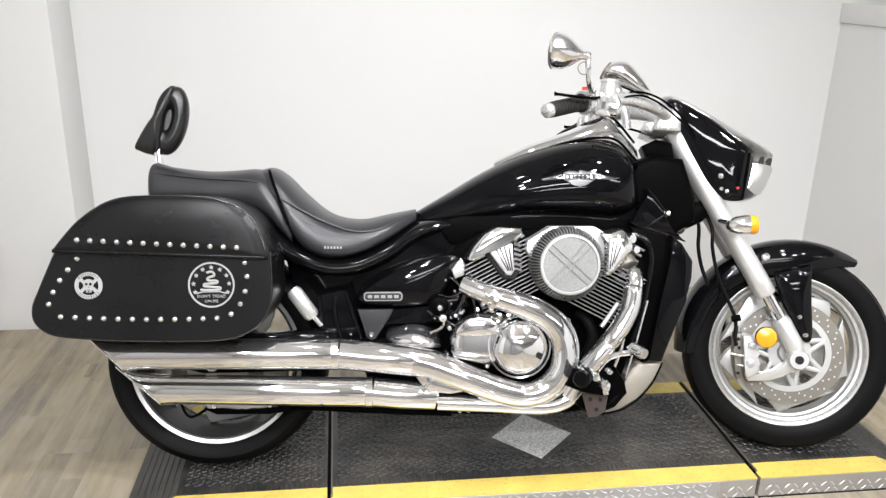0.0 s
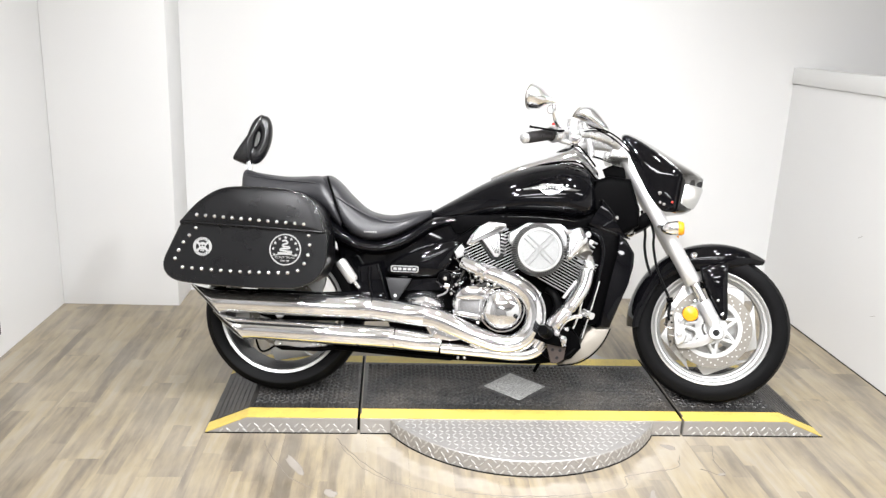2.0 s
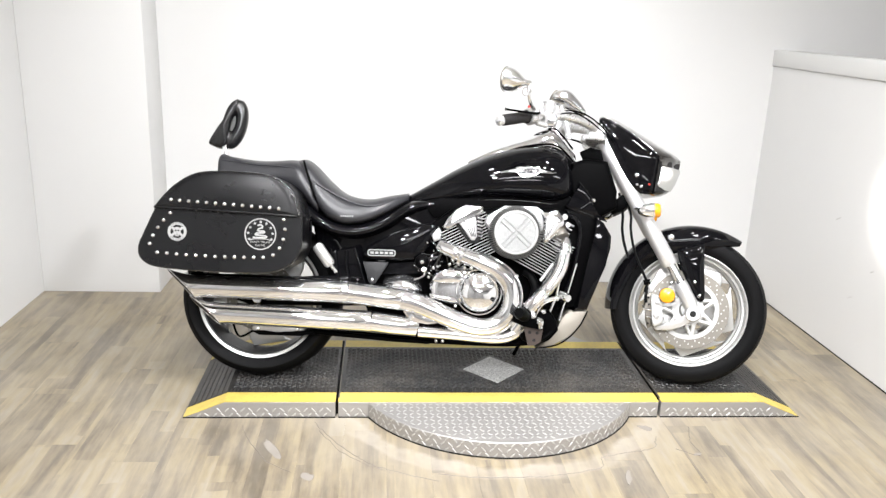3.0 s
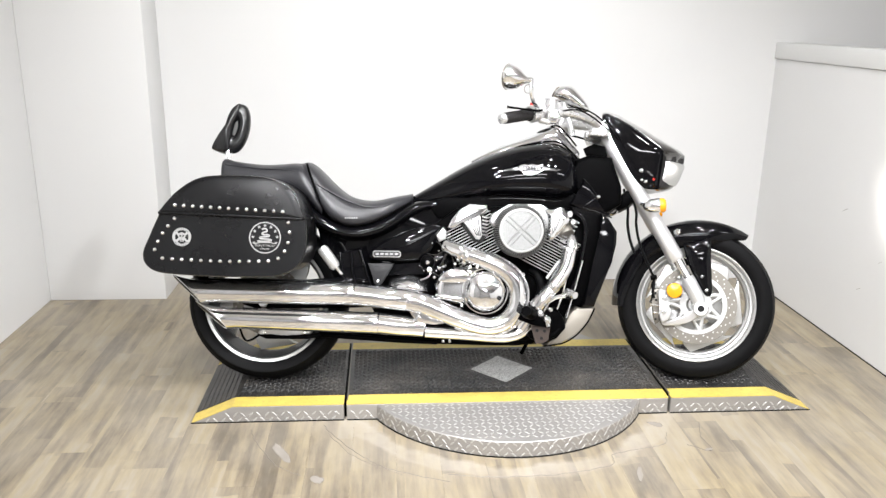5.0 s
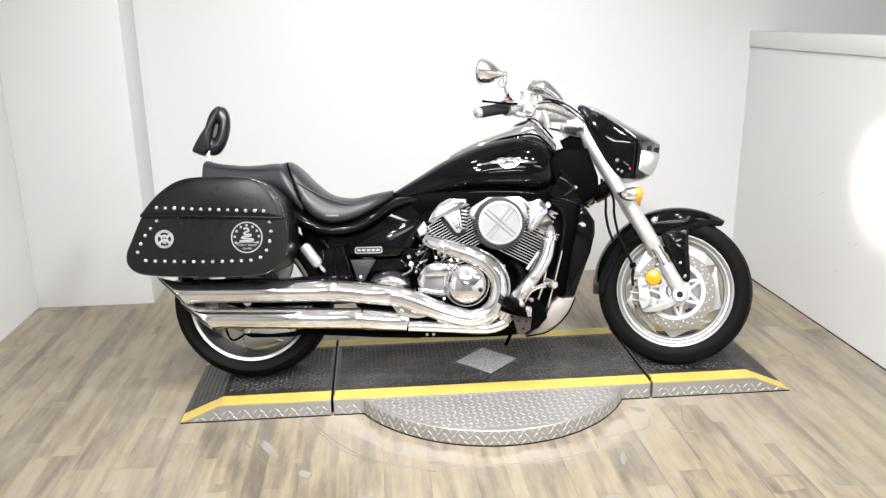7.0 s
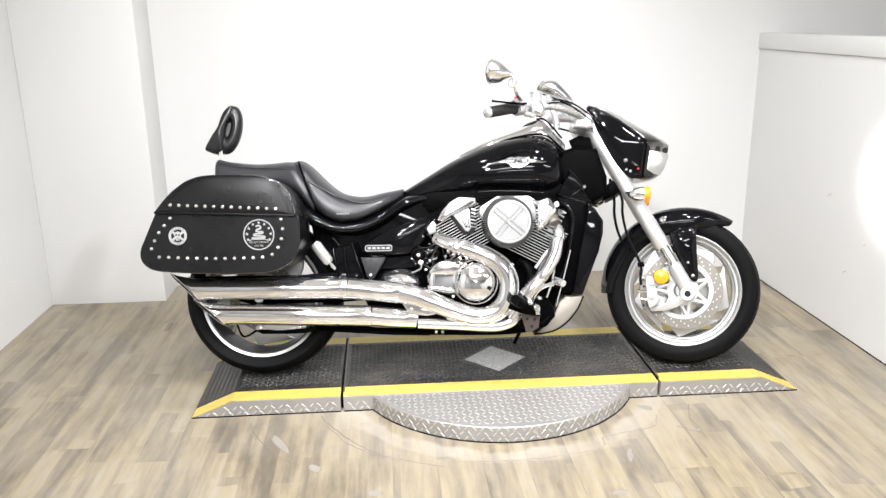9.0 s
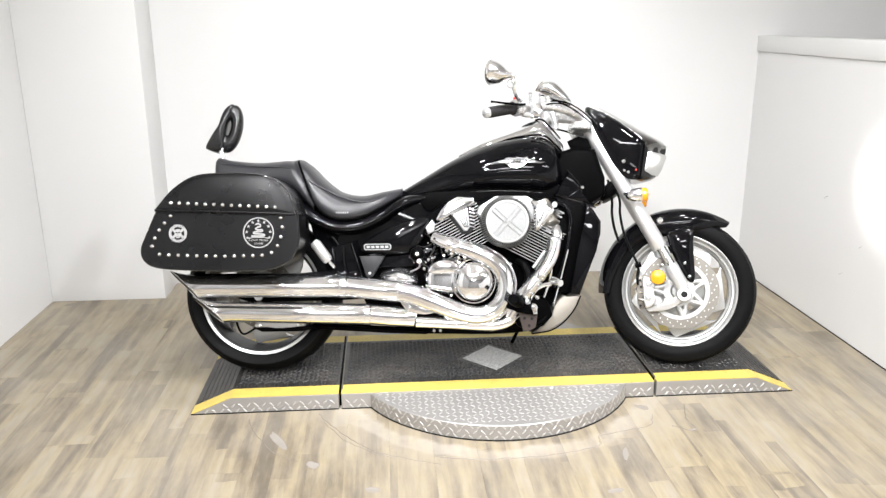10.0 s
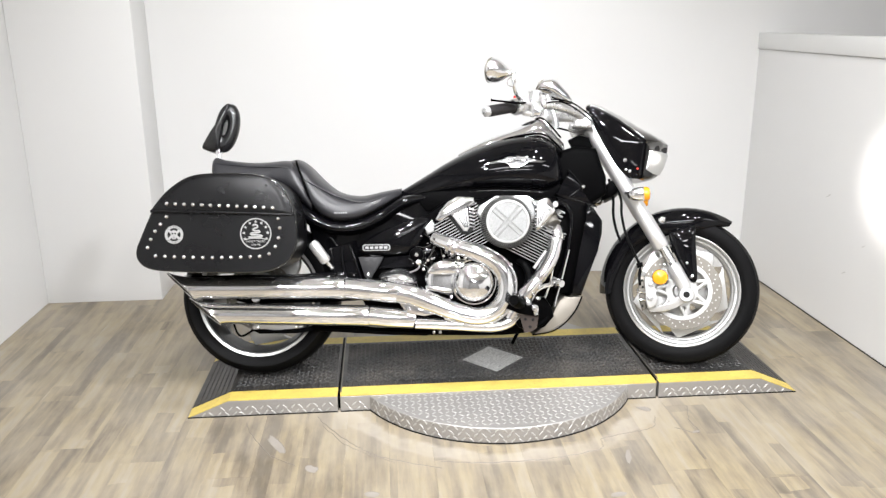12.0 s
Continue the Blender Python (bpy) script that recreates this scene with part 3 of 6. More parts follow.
def brake_disc(wheel, y, r0, r1, arms):
    part("brake_disc", lathe([(r0, y - 0.0025), (r1, y - 0.0025), (r1, y + 0.0025), (r0, y + 0.0025)], 80, (0, 0, 0), True), M_STEEL, wheel, "drilled steel brake disc")
    bits = [lathe([(0.036, y - 0.004), (0.062, y - 0.004), (0.062, y + 0.004), (0.036, y + 0.004)], 40, (0, 0, 0), True)]
    bits.append(lathe([(r0 - 0.013, y - 0.004), (r0 + 0.004, y - 0.004), (r0 + 0.004, y + 0.004), (r0 - 0.013, y + 0.004)], 60, (0, 0, 0), True))
    for k in range(arms):
        a = 2 * math.pi * k / arms
        for s in (-1, 1):
            b = a + s * math.pi / arms
            p, q = Vector((0.046 * math.cos(a), y, 0.046 * math.sin(a))), Vector(((r0 - 0.002) * math.cos(b), y, (r0 - 0.002) * math.sin(b)))
            part("carrier_arm", tube([p, q], 0.0078, 8, 0.6), M_ALLOY, wheel)
    for bit in bits:
        part("carrier_ring", bit, M_ALLOY, wheel)
    hole = []
    for k in range(60):
        a = 2 * math.pi * k / 60
        r = r0 + (r1 - r0) * (0.28, 0.52, 0.76)[k % 3]
        hole.append(Matrix.Translation((r * math.cos(a), y - 0.0026, r * math.sin(a))) @ Matrix.Rotation(math.pi / 2, 4, "X"))
    scatter("drilling", bar_mesh(0.006, 0.006, 0.0003), hole, M_ALLOY, wheel, "small holes drilled in the disc")


brake_disc(front, -0.075, 0.114, 0.155, 7)
brake_disc(front, 0.075, 0.114, 0.155, 7)

# rear wheel
rear = group("rear_wheel", pose(-1.709, 0, 0.313), "wide silver cast rear wheel")
part("tyre", lathe(tyre_profile(0.312, 0.118, 0.060), 96, (0, 0, 0), True), M_RUBBER, rear, "wide black rubber tyre")
tread_grooves(rear, 0.312, 0.118, 0.060, 26, 15)
part("rim", lathe([(0.246, -0.098), (0.238, -0.104), (0.228, -0.100), (0.225, -0.090), (0.222, -0.03), (0.21, 0.0), (0.222, 0.03), (0.228, 0.1), (0.238, 0.104), (0.246, 0.098)], 96, (0, 0, 0), True), M_ALLOY, rear, "silver cast rim")
part("barrel", lathe([(0.2235, -0.096), (0.2215, -0.096), (0.212, -0.05), (0.207, 0.02), (0.215, 0.02)], 80, (0, 0, 0), True), M_SATIN, rear, "dark inner barrel of the rim")
for k in range(5):
    part("spoke", move(paddle(0.05, 0.207, 0.07, 0.15, 24, -0.012, 0.02), Matrix.Rotation(-radians(40 + 72 * k), 4, "Y")), M_ALLOY, rear)
part("hub", lathe([(0.0, -0.09), (0.03, -0.09), (0.06, -0.06), (0.07, 0.0), (0.06, 0.06), (0.03, 0.09), (0.0, 0.09)], 40), M_ALLOY, rear)
brake_disc(rear, -0.08, 0.09, 0.135, 6)
rear_caliper = group("rear_caliper", None, "silver rear brake caliper on a black bracket")
part("body", prism(outline([(-1.724, 0.204), (-1.66, 0.210), (-1.60, 0.206), (-1.538, 0.203), (-1.532, 0.190), (-1.56, 0.182), (-1.62, 0.188), (-1.66, 0.178), (-1.72, 0.182)], 3), -0.150, -0.085, 0.005), M_SILVER, rear_caliper)
part("bracket", prism([(-1.735, 0.186), (-1.68, 0.188), (-1.63, 0.182), (-1.54, 0.186), (-1.50, 0.196), (-1.49, 0.178), (-1.55, 0.170), (-1.70, 0.170)], -0.155, -0.11, 0.004), M_PLASTIC, rear_caliper, "black caliper bracket")
for x, zz in ((-1.705, 0.194), (-1.555, 0.195)):
    part("bolt", lathe([(0.0, -0.010), (0.006, -0.009), (0.008, -0.002), (0.008, 0.01), (0.0, 0.01)], 10, (x, -0.150, zz)), M_CHROME, rear_caliper)
part("brake_line", tube(spline([(-1.725, -0.13, 0.185), (-1.775, -0.135, 0.160), (-1.80, -0.135, 0.20), (-1.81, -0.13, 0.26)], 5), 0.004, 8), M_PLASTIC, rear_caliper, "thin black brake line", 60)
part("torque_rod", tube([(-1.50, -0.135, 0.187), (-1.42, -0.135, 0.181), (-1.19, -0.135, 0.166), (-1.05, -0.135, 0.160)], 0.010, 12), M_PLASTIC, bike, "black torque rod", 60)
part("swingarm", prism([(-1.79, 0.34), (-1.74, 0.355), (-1.4, 0.37), (-1.15, 0.38), (-1.15, 0.30), (-1.4, 0.29), (-1.74, 0.285), (-1.79, 0.30)], -0.155, -0.125, 0.008), M_PLASTIC, bike, "black swingarm")
part("axle_cap", lathe([(0.0, -0.172), (0.018, -0.172), (0.022, -0.165), (0.022, -0.15), (0.0, -0.15)], 24, (-1.709, 0, 0.313)), M_CHROME, bike)

# fork, in the steered frame
for side in (-1, 1):
    y = 0.105 * side
    leg = group("fork_leg", FORK, "brushed silver upside-down fork leg")
    part("upper_tube", tube([(-0.440, y, 0.955), (-0.425, y, 0.934), (-0.30, y, 0.748), (-0.150, y, 0.524), (-0.120, y, 0.479), (-0.116, y, 0.473)], [0.026, 0.029, 0.0295, 0.031, 0.031, 0.026], 24), M_SILVER, leg)
    part("stanchion", tube([(-0.119, y, 0.478), (-0.055, y, 0.380)], 0.0195, 20), M_CHROME, leg, "chrome inner tube")
    lower = join(tube([(-0.074, y, 0.408), (-0.066, y, 0.396), (-0.03, y, 0.338), (-0.016, y, 0.305)], [0.024, 0.0275, 0.0275, 0.024], 20), lathe([(0.0, -0.03), (0.026, -0.03), (0.03, -0.024), (0.03, 0.024), (0.026, 0.03), (0.0, 0.03)], 24, (-0.014, y, 0.294)))
    part("axle_holder", lower, M_SILVER, leg)
    part("axle_hole", lathe([(0.0, -0.0325), (0.0125, -0.0325), (0.0125, -0.028), (0.0, -0.028)], 20, (-0.014, y, 0.294)) if side < 0 else lathe([(0.0, 0.028), (0.0125, 0.028), (0.0125, 0.0325), (0.0, 0.0325)], 20, (-0.014, y, 0.294)), M_GROOVE, leg, "dark hollow end of the axle")
    arm = prism([(-0.010, 0.320), (-0.028, 0.306), (-0.050, 0.272), (-0.078, 0.247), (-0.110, 0.236), (-0.150, 0.232), (-0.156, 0.221), (-0.145, 0.213), (-0.090, 0.219), (-0.050, 0.238), (-0.016, 0.262)], y - 0.012, y + 0.012, 0.005)
    part("caliper_bracket", arm, M_SILVER, leg)
    caliper = group("front_caliper", FORK, "silver brake caliper with dark fittings")
    part("caliper_body", prism(outline([(-0.180, 0.350), (-0.160, 0.352), (-0.138, 0.344), (-0.132, 0.318), (-0.136, 0.30), (-0.128, 0.280), (-0.124, 0.258), (-0.138, 0.236), (-0.160, 0.230), (-0.168, 0.27), (-0.172, 0.31)], 3), y - 0.045, y + 0.02, 0.008, 3), M_SILVER, caliper)
    for bz in (0.325, 0.272):
        part("piston_cap", lathe([(0.0, -0.004), (0.010, -0.003), (0.0125, 0.0), (0.0125, 0.01), (0.0, 0.01)], 18, (-0.152, y - 0.046, bz)), M_POLISHED, caliper)
    part("pad_carrier", prism([(-0.200, 0.352), (-0.178, 0.358), (-0.172, 0.30), (-0.166, 0.225), (-0.180, 0.214), (-0.192, 0.25), (-0.198, 0.30)], y - 0.02, y + 0.03, 0.005), M_STEEL, caliper, "dull metal brake pad carrier")
    part("pad_pin", tube([(-0.205, y - 0.024, 0.292), (-0.168, y - 0.026, 0.290)], 0.0045, 10), M_CHROME, caliper)
    part("pad_pin", tube([(-0.190, y - 0.024, 0.262), (-0.168, y - 0.026, 0.260)], 0.004, 10), M_CHROME, caliper)
    for bx, bz in ((-0.188, 0.338), (-0.183, 0.312), (-0.180, 0.236)):
        part("bolt", lathe([(0.0, -0.010), (0.0035, -0.010), (0.0045, -0.007), (0.0045, 0.01), (0.0, 0.01)], 10, (bx, y - 0.02, bz)), M_GROOVE, caliper)
    part("bleed_hose", tube(spline([(-0.196, y - 0.02, 0.375), (-0.199, y - 0.03, 0.345), (-0.194, y - 0.032, 0.318)], 4), 0.0055, 8), M_RUBBER, caliper, "black hose end", 60)
    part("reflector_mount", lathe([(0.0, 0.0), (0.0305, 0.0), (0.0305, -0.010 * -side), (0.0, -0.010 * -side)], 28, (-0.120, y + 0.062 * side, 0.357)), M_PLASTIC, leg)
    part("reflector", lathe([(0.0, 0.004 * side), (0.024, 0.003 * side), (0.029, 0.0), (0.0, 0.0)], 28, (-0.120, y + 0.0725 * side, 0.357)), M_AMBER, leg, "round amber reflector")

# front fender: a shell round the wheel
rings = []
for k in range(25):
    t = k / 24
    a = radians(186 - 127 * t)
    ca, sa = math.cos(a), math.sin(a)
    drop = float(np.interp(math.degrees(a), (59, 64, 75, 88, 100, 112, 136, 167, 186), (0.022, 0.040, 0.074, 0.102, 0.106, 0.092, 0.072, 0.064, 0.046)))
    wide = 0.086 - 0.022 * max(0, (t - 0.6) / 0.4) ** 2
    r = 0.336 + 0.006 * t
    if t > 0.8:
        wide *= 1 - 0.5 * ((t - 0.8) / 0.2) ** 2
    half = [(r - drop, -wide), (r - drop * 0.5, -wide * 1.02), (r - 0.022, -wide * 0.9), (r - 0.006, -wide * 0.55), (r, 0)]
    outer = half + [(q, -w) for q, w in half[-2::-1]]
    inner = [(q - 0.004, w * 0.95) for q, w in outer[::-1]]
    rings.append([(-0.022 + q * ca, w, 0.304 + q * sa) for q, w in outer + inner])
part("front_fender", loft(rings), M_BLACK, bike, "glossy black front fender", 50, FORK)
for side in (-1, 1):
    stay = []
    for x, zz, half, out in ((-0.046, 0.556, 0.054, 0.004), (-0.043, 0.535, 0.053, 0.014), (-0.034, 0.490, 0.047, 0.018), (-0.022, 0.448, 0.039, 0.018), (-0.006, 0.402, 0.029, 0.016), (0.006, 0.370, 0.021, 0.013), (0.013, 0.350, 0.013, 0.009), (0.016, 0.343, 0.005, 0.003)):
        stay.append([(x + half * math.cos(a) * 0.95, (0.089 + max(0.0, out * math.sin(a))) * side, zz + half * math.cos(a) * 0.30) for a in (math.pi * k / 9 for k in range(10))] + [(x - half * 0.5, 0.084 * side, zz - half * 0.15), (x + half * 0.5, 0.084 * side, zz + half * 0.15)])
    part("fender_stay", loft(stay), M_BLACK, bike, "tapered black fender stay", 85, FORK)
    for bx, bz in ((-0.018, 0.418), (0.004, 0.366), (-0.105, 0.405)):
        part("fender_bolt", lathe([(0.0, -0.006), (0.006, -0.005), (0.0085, 0.0), (0.0085, 0.008), (0.0, 0.008)], 12, (bx, 0.103 * side, bz)), M_CHROME, bike, "", 40, FORK)
part("fender_bolt", lathe([(0.0, -0.008), (0.008, -0.006), (0.013, 0.0), (0.0, 0.004)], 14, (-0.125, -0.087, 0.585)), M_CHROME, bike, "", 40, FORK)

# clamps and steering head
part("lower_clamp", prism([(-0.395, 0.662), (-0.372, 0.700), (-0.335, 0.735), (-0.295, 0.745), (-0.275, 0.725), (-0.32, 0.675), (-0.36, 0.652)], -0.10, 0.10, 0.012), M_PLASTIC, bike, "black lower fork clamp", 40, FORK)
part("upper_clamp", prism([(-0.520, 0.935), (-0.515, 0.962), (-0.47, 0.972), (-0.42, 0.970), (-0.395, 0.945), (-0.42, 0.925), (-0.48, 0.922)], -0.13, 0.12, 0.012, 3), M_POLISHED, bike, "polished upper fork clamp", 40, FORK)
part("ignition_lock", prism([(-0.518, 0.890), (-0.478, 0.912), (-0.430, 0.905), (-0.42, 0.86), (-0.500, 0.855)], -0.125, 0.05, 0.006), M_PLASTIC, bike, "black lock block under the upper clamp", 40, FORK)
part("steering_head", prism([(-0.515, 0.872), (-0.455, 0.892), (-0.365, 0.885), (-0.325, 0.77), (-0.325, 0.70), (-0.40, 0.655), (-0.49, 0.675), (-0.52, 0.75), (-0.51, 0.82)], -0.085, 0.085, 0.022, 3), M_PLASTIC, bike, "black steering head cover")
part("neck_cover", prism([(-0.542, 0.700), (-0.500, 0.745), (-0.488, 0.796), (-0.432, 0.727), (-0.440, 0.705), (-0.374, 0.646), (-0.43, 0.655), (-0.50, 0.672)], -0.128, -0.05, 0.008, 2), M_BLACK, bike, "glossy black pointed cover under the tank's nose")
for pts in ([(-0.489, 0.795), (-0.464, 0.768), (-0.434, 0.729)], [(-0.434, 0.724), (-0.465, 0.702), (-0.492, 0.684), (-0.440, 0.668), (-0.376, 0.645)]):
    part("cover_ridge", tube([(x, -0.128, zz) for x, zz in pts], 0.0025, 8), M_SATIN_BLACK, bike, "satin ridge of the neck cover")
part("neck_bolt", lathe([(0.0, -0.012), (0.006, -0.010), (0.010, 0.0), (0.0, 0.01)], 12, (-0.432, -0.134, 0.725)), M_CHROME, bike)
part("horn", lathe([(0.0, -0.03), (0.02, -0.03), (0.027, -0.02), (0.03, 0.0), (0.022, 0.012), (0.0, 0.012)], 24, (-0.388, -0.07, 0.66)), M_CHROME, bike, "chrome round horn", 40, FORK)
for pts, r in (([(-0.345, -0.04, 0.745), (-0.322, -0.06, 0.66), (-0.318, -0.06, 0.60), (-0.300, -0.065, 0.53), (-0.262, -0.08, 0.45)], 0.007), ([(-0.325, -0.06, 0.74), (-0.290, -0.105, 0.66), (-0.284, -0.115, 0.60), (-0.262, -0.12, 0.52), (-0.222, -0.12, 0.44), (-0.200, -0.12, 0.395), (-0.196, -0.11, 0.34)], 0.0065)):
    part("brake_hose", tube(spline(pts), r * 0.8, 10), M_RUBBER, bike, "black rubber brake hose", 60, FORK)
part("hose_clip", tube([(-0.212, -0.125, 0.395), (-0.188, -0.125, 0.402)], 0.010, 10), M_PLASTIC, bike, "", 40, FORK)

# headlight fairing
fairing = group("headlight_fairing", FORK, "glossy black headlight fairing")
SIDE = [(-0.452, 1.022), (-0.436, 1.034), (-0.40, 1.022), (-0.324, 0.982), (-0.258, 0.938), (-0.222, 0.912), (-0.207, 0.888), (-0.208, 0.841), (-0.211, 0.790), (-0.215, 0.752), (-0.250, 0.744), (-0.292, 0.755), (-0.330, 0.785), (-0.370, 0.85), (-0.415, 0.935), (-0.440, 0.985)]
MID = [(-0.462, 1.050), (-0.440, 1.062), (-0.395, 1.050), (-0.310, 1.008), (-0.215, 0.955), (-0.140, 0.915), (-0.118, 0.895), (-0.122, 0.850), (-0.140, 0.795), (-0.155, 0.765), (-0.20, 0.745), (-0.27, 0.75), (-0.32, 0.785), (-0.365, 0.85), (-0.41, 0.935), (-0.445, 1.01)]
rings = []
for y, t, s in ((-0.1355, 0.0, 0.15), (-0.135, 0.0, 0.45), (-0.1335, 0.0, 0.68), (-0.131, 0.0, 0.83), (-0.1265, 0.0, 0.93), (-0.118, 0.02, 1.0), (-0.095, 0.24, 1.0), (-0.06, 0.58, 1.0), (0.0, 1.0, 1.0), (0.06, 0.58, 1.0), (0.095, 0.24, 1.0), (0.118, 0.02, 1.0), (0.128, 0.0, 0.92), (0.132, 0.0, 0.80)):
    cx, cz = -0.31, 0.89
    ring = [(a[0] + (b[0] - a[0]) * t, a[1] + (b[1] - a[1]) * t) for a, b in zip(outline(SIDE, 4), outline(MID, 4))]
    rings.append([(cx + (x - cx) * s, y, cz + (zz - cz) * s) for x, zz in ring])
part("shell", loft(rings), M_BLACK, fairing, "", 48)
lens = []
for y, dx in ((-0.10, -0.062), (-0.085, -0.050), (-0.05, -0.024), (0.0, 0.0), (0.05, -0.024), (0.085, -0.050), (0.10, -0.062)):
    lens.append([(-0.116 + dx, y, 0.862), (-0.113 + dx, y, 0.852), (-0.128 + dx, y, 0.800), (-0.143 + dx, y, 0.772), (-0.185 + dx * 0.5, y, 0.766), (-0.190 + dx * 0.4, y, 0.858)])
part("headlamp_lens", loft(lens), M_LENS, fairing, "clear headlamp lens over a bright reflector", 35)
rings = []
for (sx, sz), (mx, mz) in zip([(-0.436, 1.034), (-0.40, 1.022), (-0.324, 0.982), (-0.258, 0.938), (-0.222, 0.912), (-0.207, 0.888), (-0.208, 0.862)], [(-0.440, 1.062), (-0.395, 1.050), (-0.310, 1.008), (-0.215, 0.955), (-0.140, 0.915), (-0.118, 0.895), (-0.122, 0.862)]):
    top = [(sx + (mx - sx) * t + 0.0022, y, sz + (mz - sz) * t + 0.0032) for y, t in ((-0.115, 0.03), (-0.09, 0.30), (-0.05, 0.66), (0.0, 1.0), (0.05, 0.66), (0.09, 0.30), (0.115, 0.03))]
    rings.append(top + [(x - 0.003, y, zz - 0.004) for x, y, zz in top[::-1]])
part("visor", loft(rings), M_VISOR, fairing, "smoked glossy visor over the headlamp", 50)
part("trim_strip", tube([(-0.206, -0.121, 0.888), (-0.209, -0.124, 0.82), (-0.214, -0.121, 0.754)], 0.004, 8), M_PLASTIC, fairing)
for bx, bz, r in ((-0.283, 0.815, 0.0105), (-0.262, 0.772, 0.008), (-0.278, 0.778, 0.007)):
    part("fairing_bolt", lathe([(0.0, -0.010), (r * 0.7, -0.008), (r, -0.002), (r, 0.006), (0.0, 0.006)], 14, (bx, -0.130, bz)), M_CHROME, fairing)
part("side_marker", lathe([(0.0, -0.009), (0.0038, -0.007), (0.0046, 0.002), (0.0, 0.002)], 12, (-0.232, -0.131, 0.783)), M_RED, fairing, "tiny red side marker")

# turn signals
for side in (-1, 1):
    signal = group("turn_signal", FORK @ pose(-0.222, 0.205 * side, 0.676, 0, -6), "chrome turn signal with an amber lens")
    part("housing", move(lathe([(0.0, -0.045), (0.010, -0.043), (0.018, -0.034), (0.025, -0.015), (0.028, 0.008), (0.028, 0.020), (0.0, 0.020)], 28), Matrix.Rotation(radians(-90), 4, "Z")), M_CHROME, signal)
    part("lens", move(lathe([(0.0, 0.021), (0.0275, 0.021), (0.0275, 0.034), (0.022, 0.042), (0.0, 0.046)], 28), Matrix.Rotation(radians(-90), 4, "Z")), M_AMBER, signal, "amber plastic lens")
    part("stalk", tube([(-0.012, 0, 0.0), (-0.03, -0.05 * side, 0.01), (-0.05, -0.09 * side, 0.015)], 0.011, 12), M_CHROME, signal)

# handlebar and controls; the bars turn about the raked steering head, nearer the right side than the wheel
BARS = FORK @ pose(-0.0423, -0.1691, 0.0438) @ Matrix.Scale(0.935, 4)
bar = spline([(-0.435, 0.0, 0.990), (-0.455, -0.07, 1.000), (-0.505, -0.12, 1.015), (-0.57, -0.165, 1.022), (-0.63, -0.215, 1.010), (-0.668, -0.26, 0.998), (-0.715, -0.32, 0.982), (-0.788, -0.415, 0.945)], 6)
both = [Vector((p.x, -p.y, p.z)) for p in bar[:0:-1]] + bar
thick = [0.0125 + 0.0080 * max(0.0, min(1.0, (0.27 - abs(p.y)) / 0.08)) for p in both]
part("handlebar", tube(both, thick, 20), M_POLISHED, bike, "broad polished handlebar", 60, BARS)
part("riser", prism([(-0.485, 0.945), (-0.40, 0.945), (-0.405, 1.0), (-0.425, 1.012), (-0.47, 1.012)], -0.062, 0.062, 0.012, 3), M_POLISHED, bike, "polished handlebar riser", 40, BARS)
for y in (-0.045, 0.045):
    for x in (-0.462, -0.425):
        part("riser_bolt", move(lathe([(0.0, 0.0), (0.007, 0.0), (0.007, 0.006), (0.0, 0.007)], 12), pose(x, y, 1.011, 90)), M_CHROME, bike, "", 40, BARS)


def along(a, b, t):
    return Vector(a).lerp(Vector(b), t)


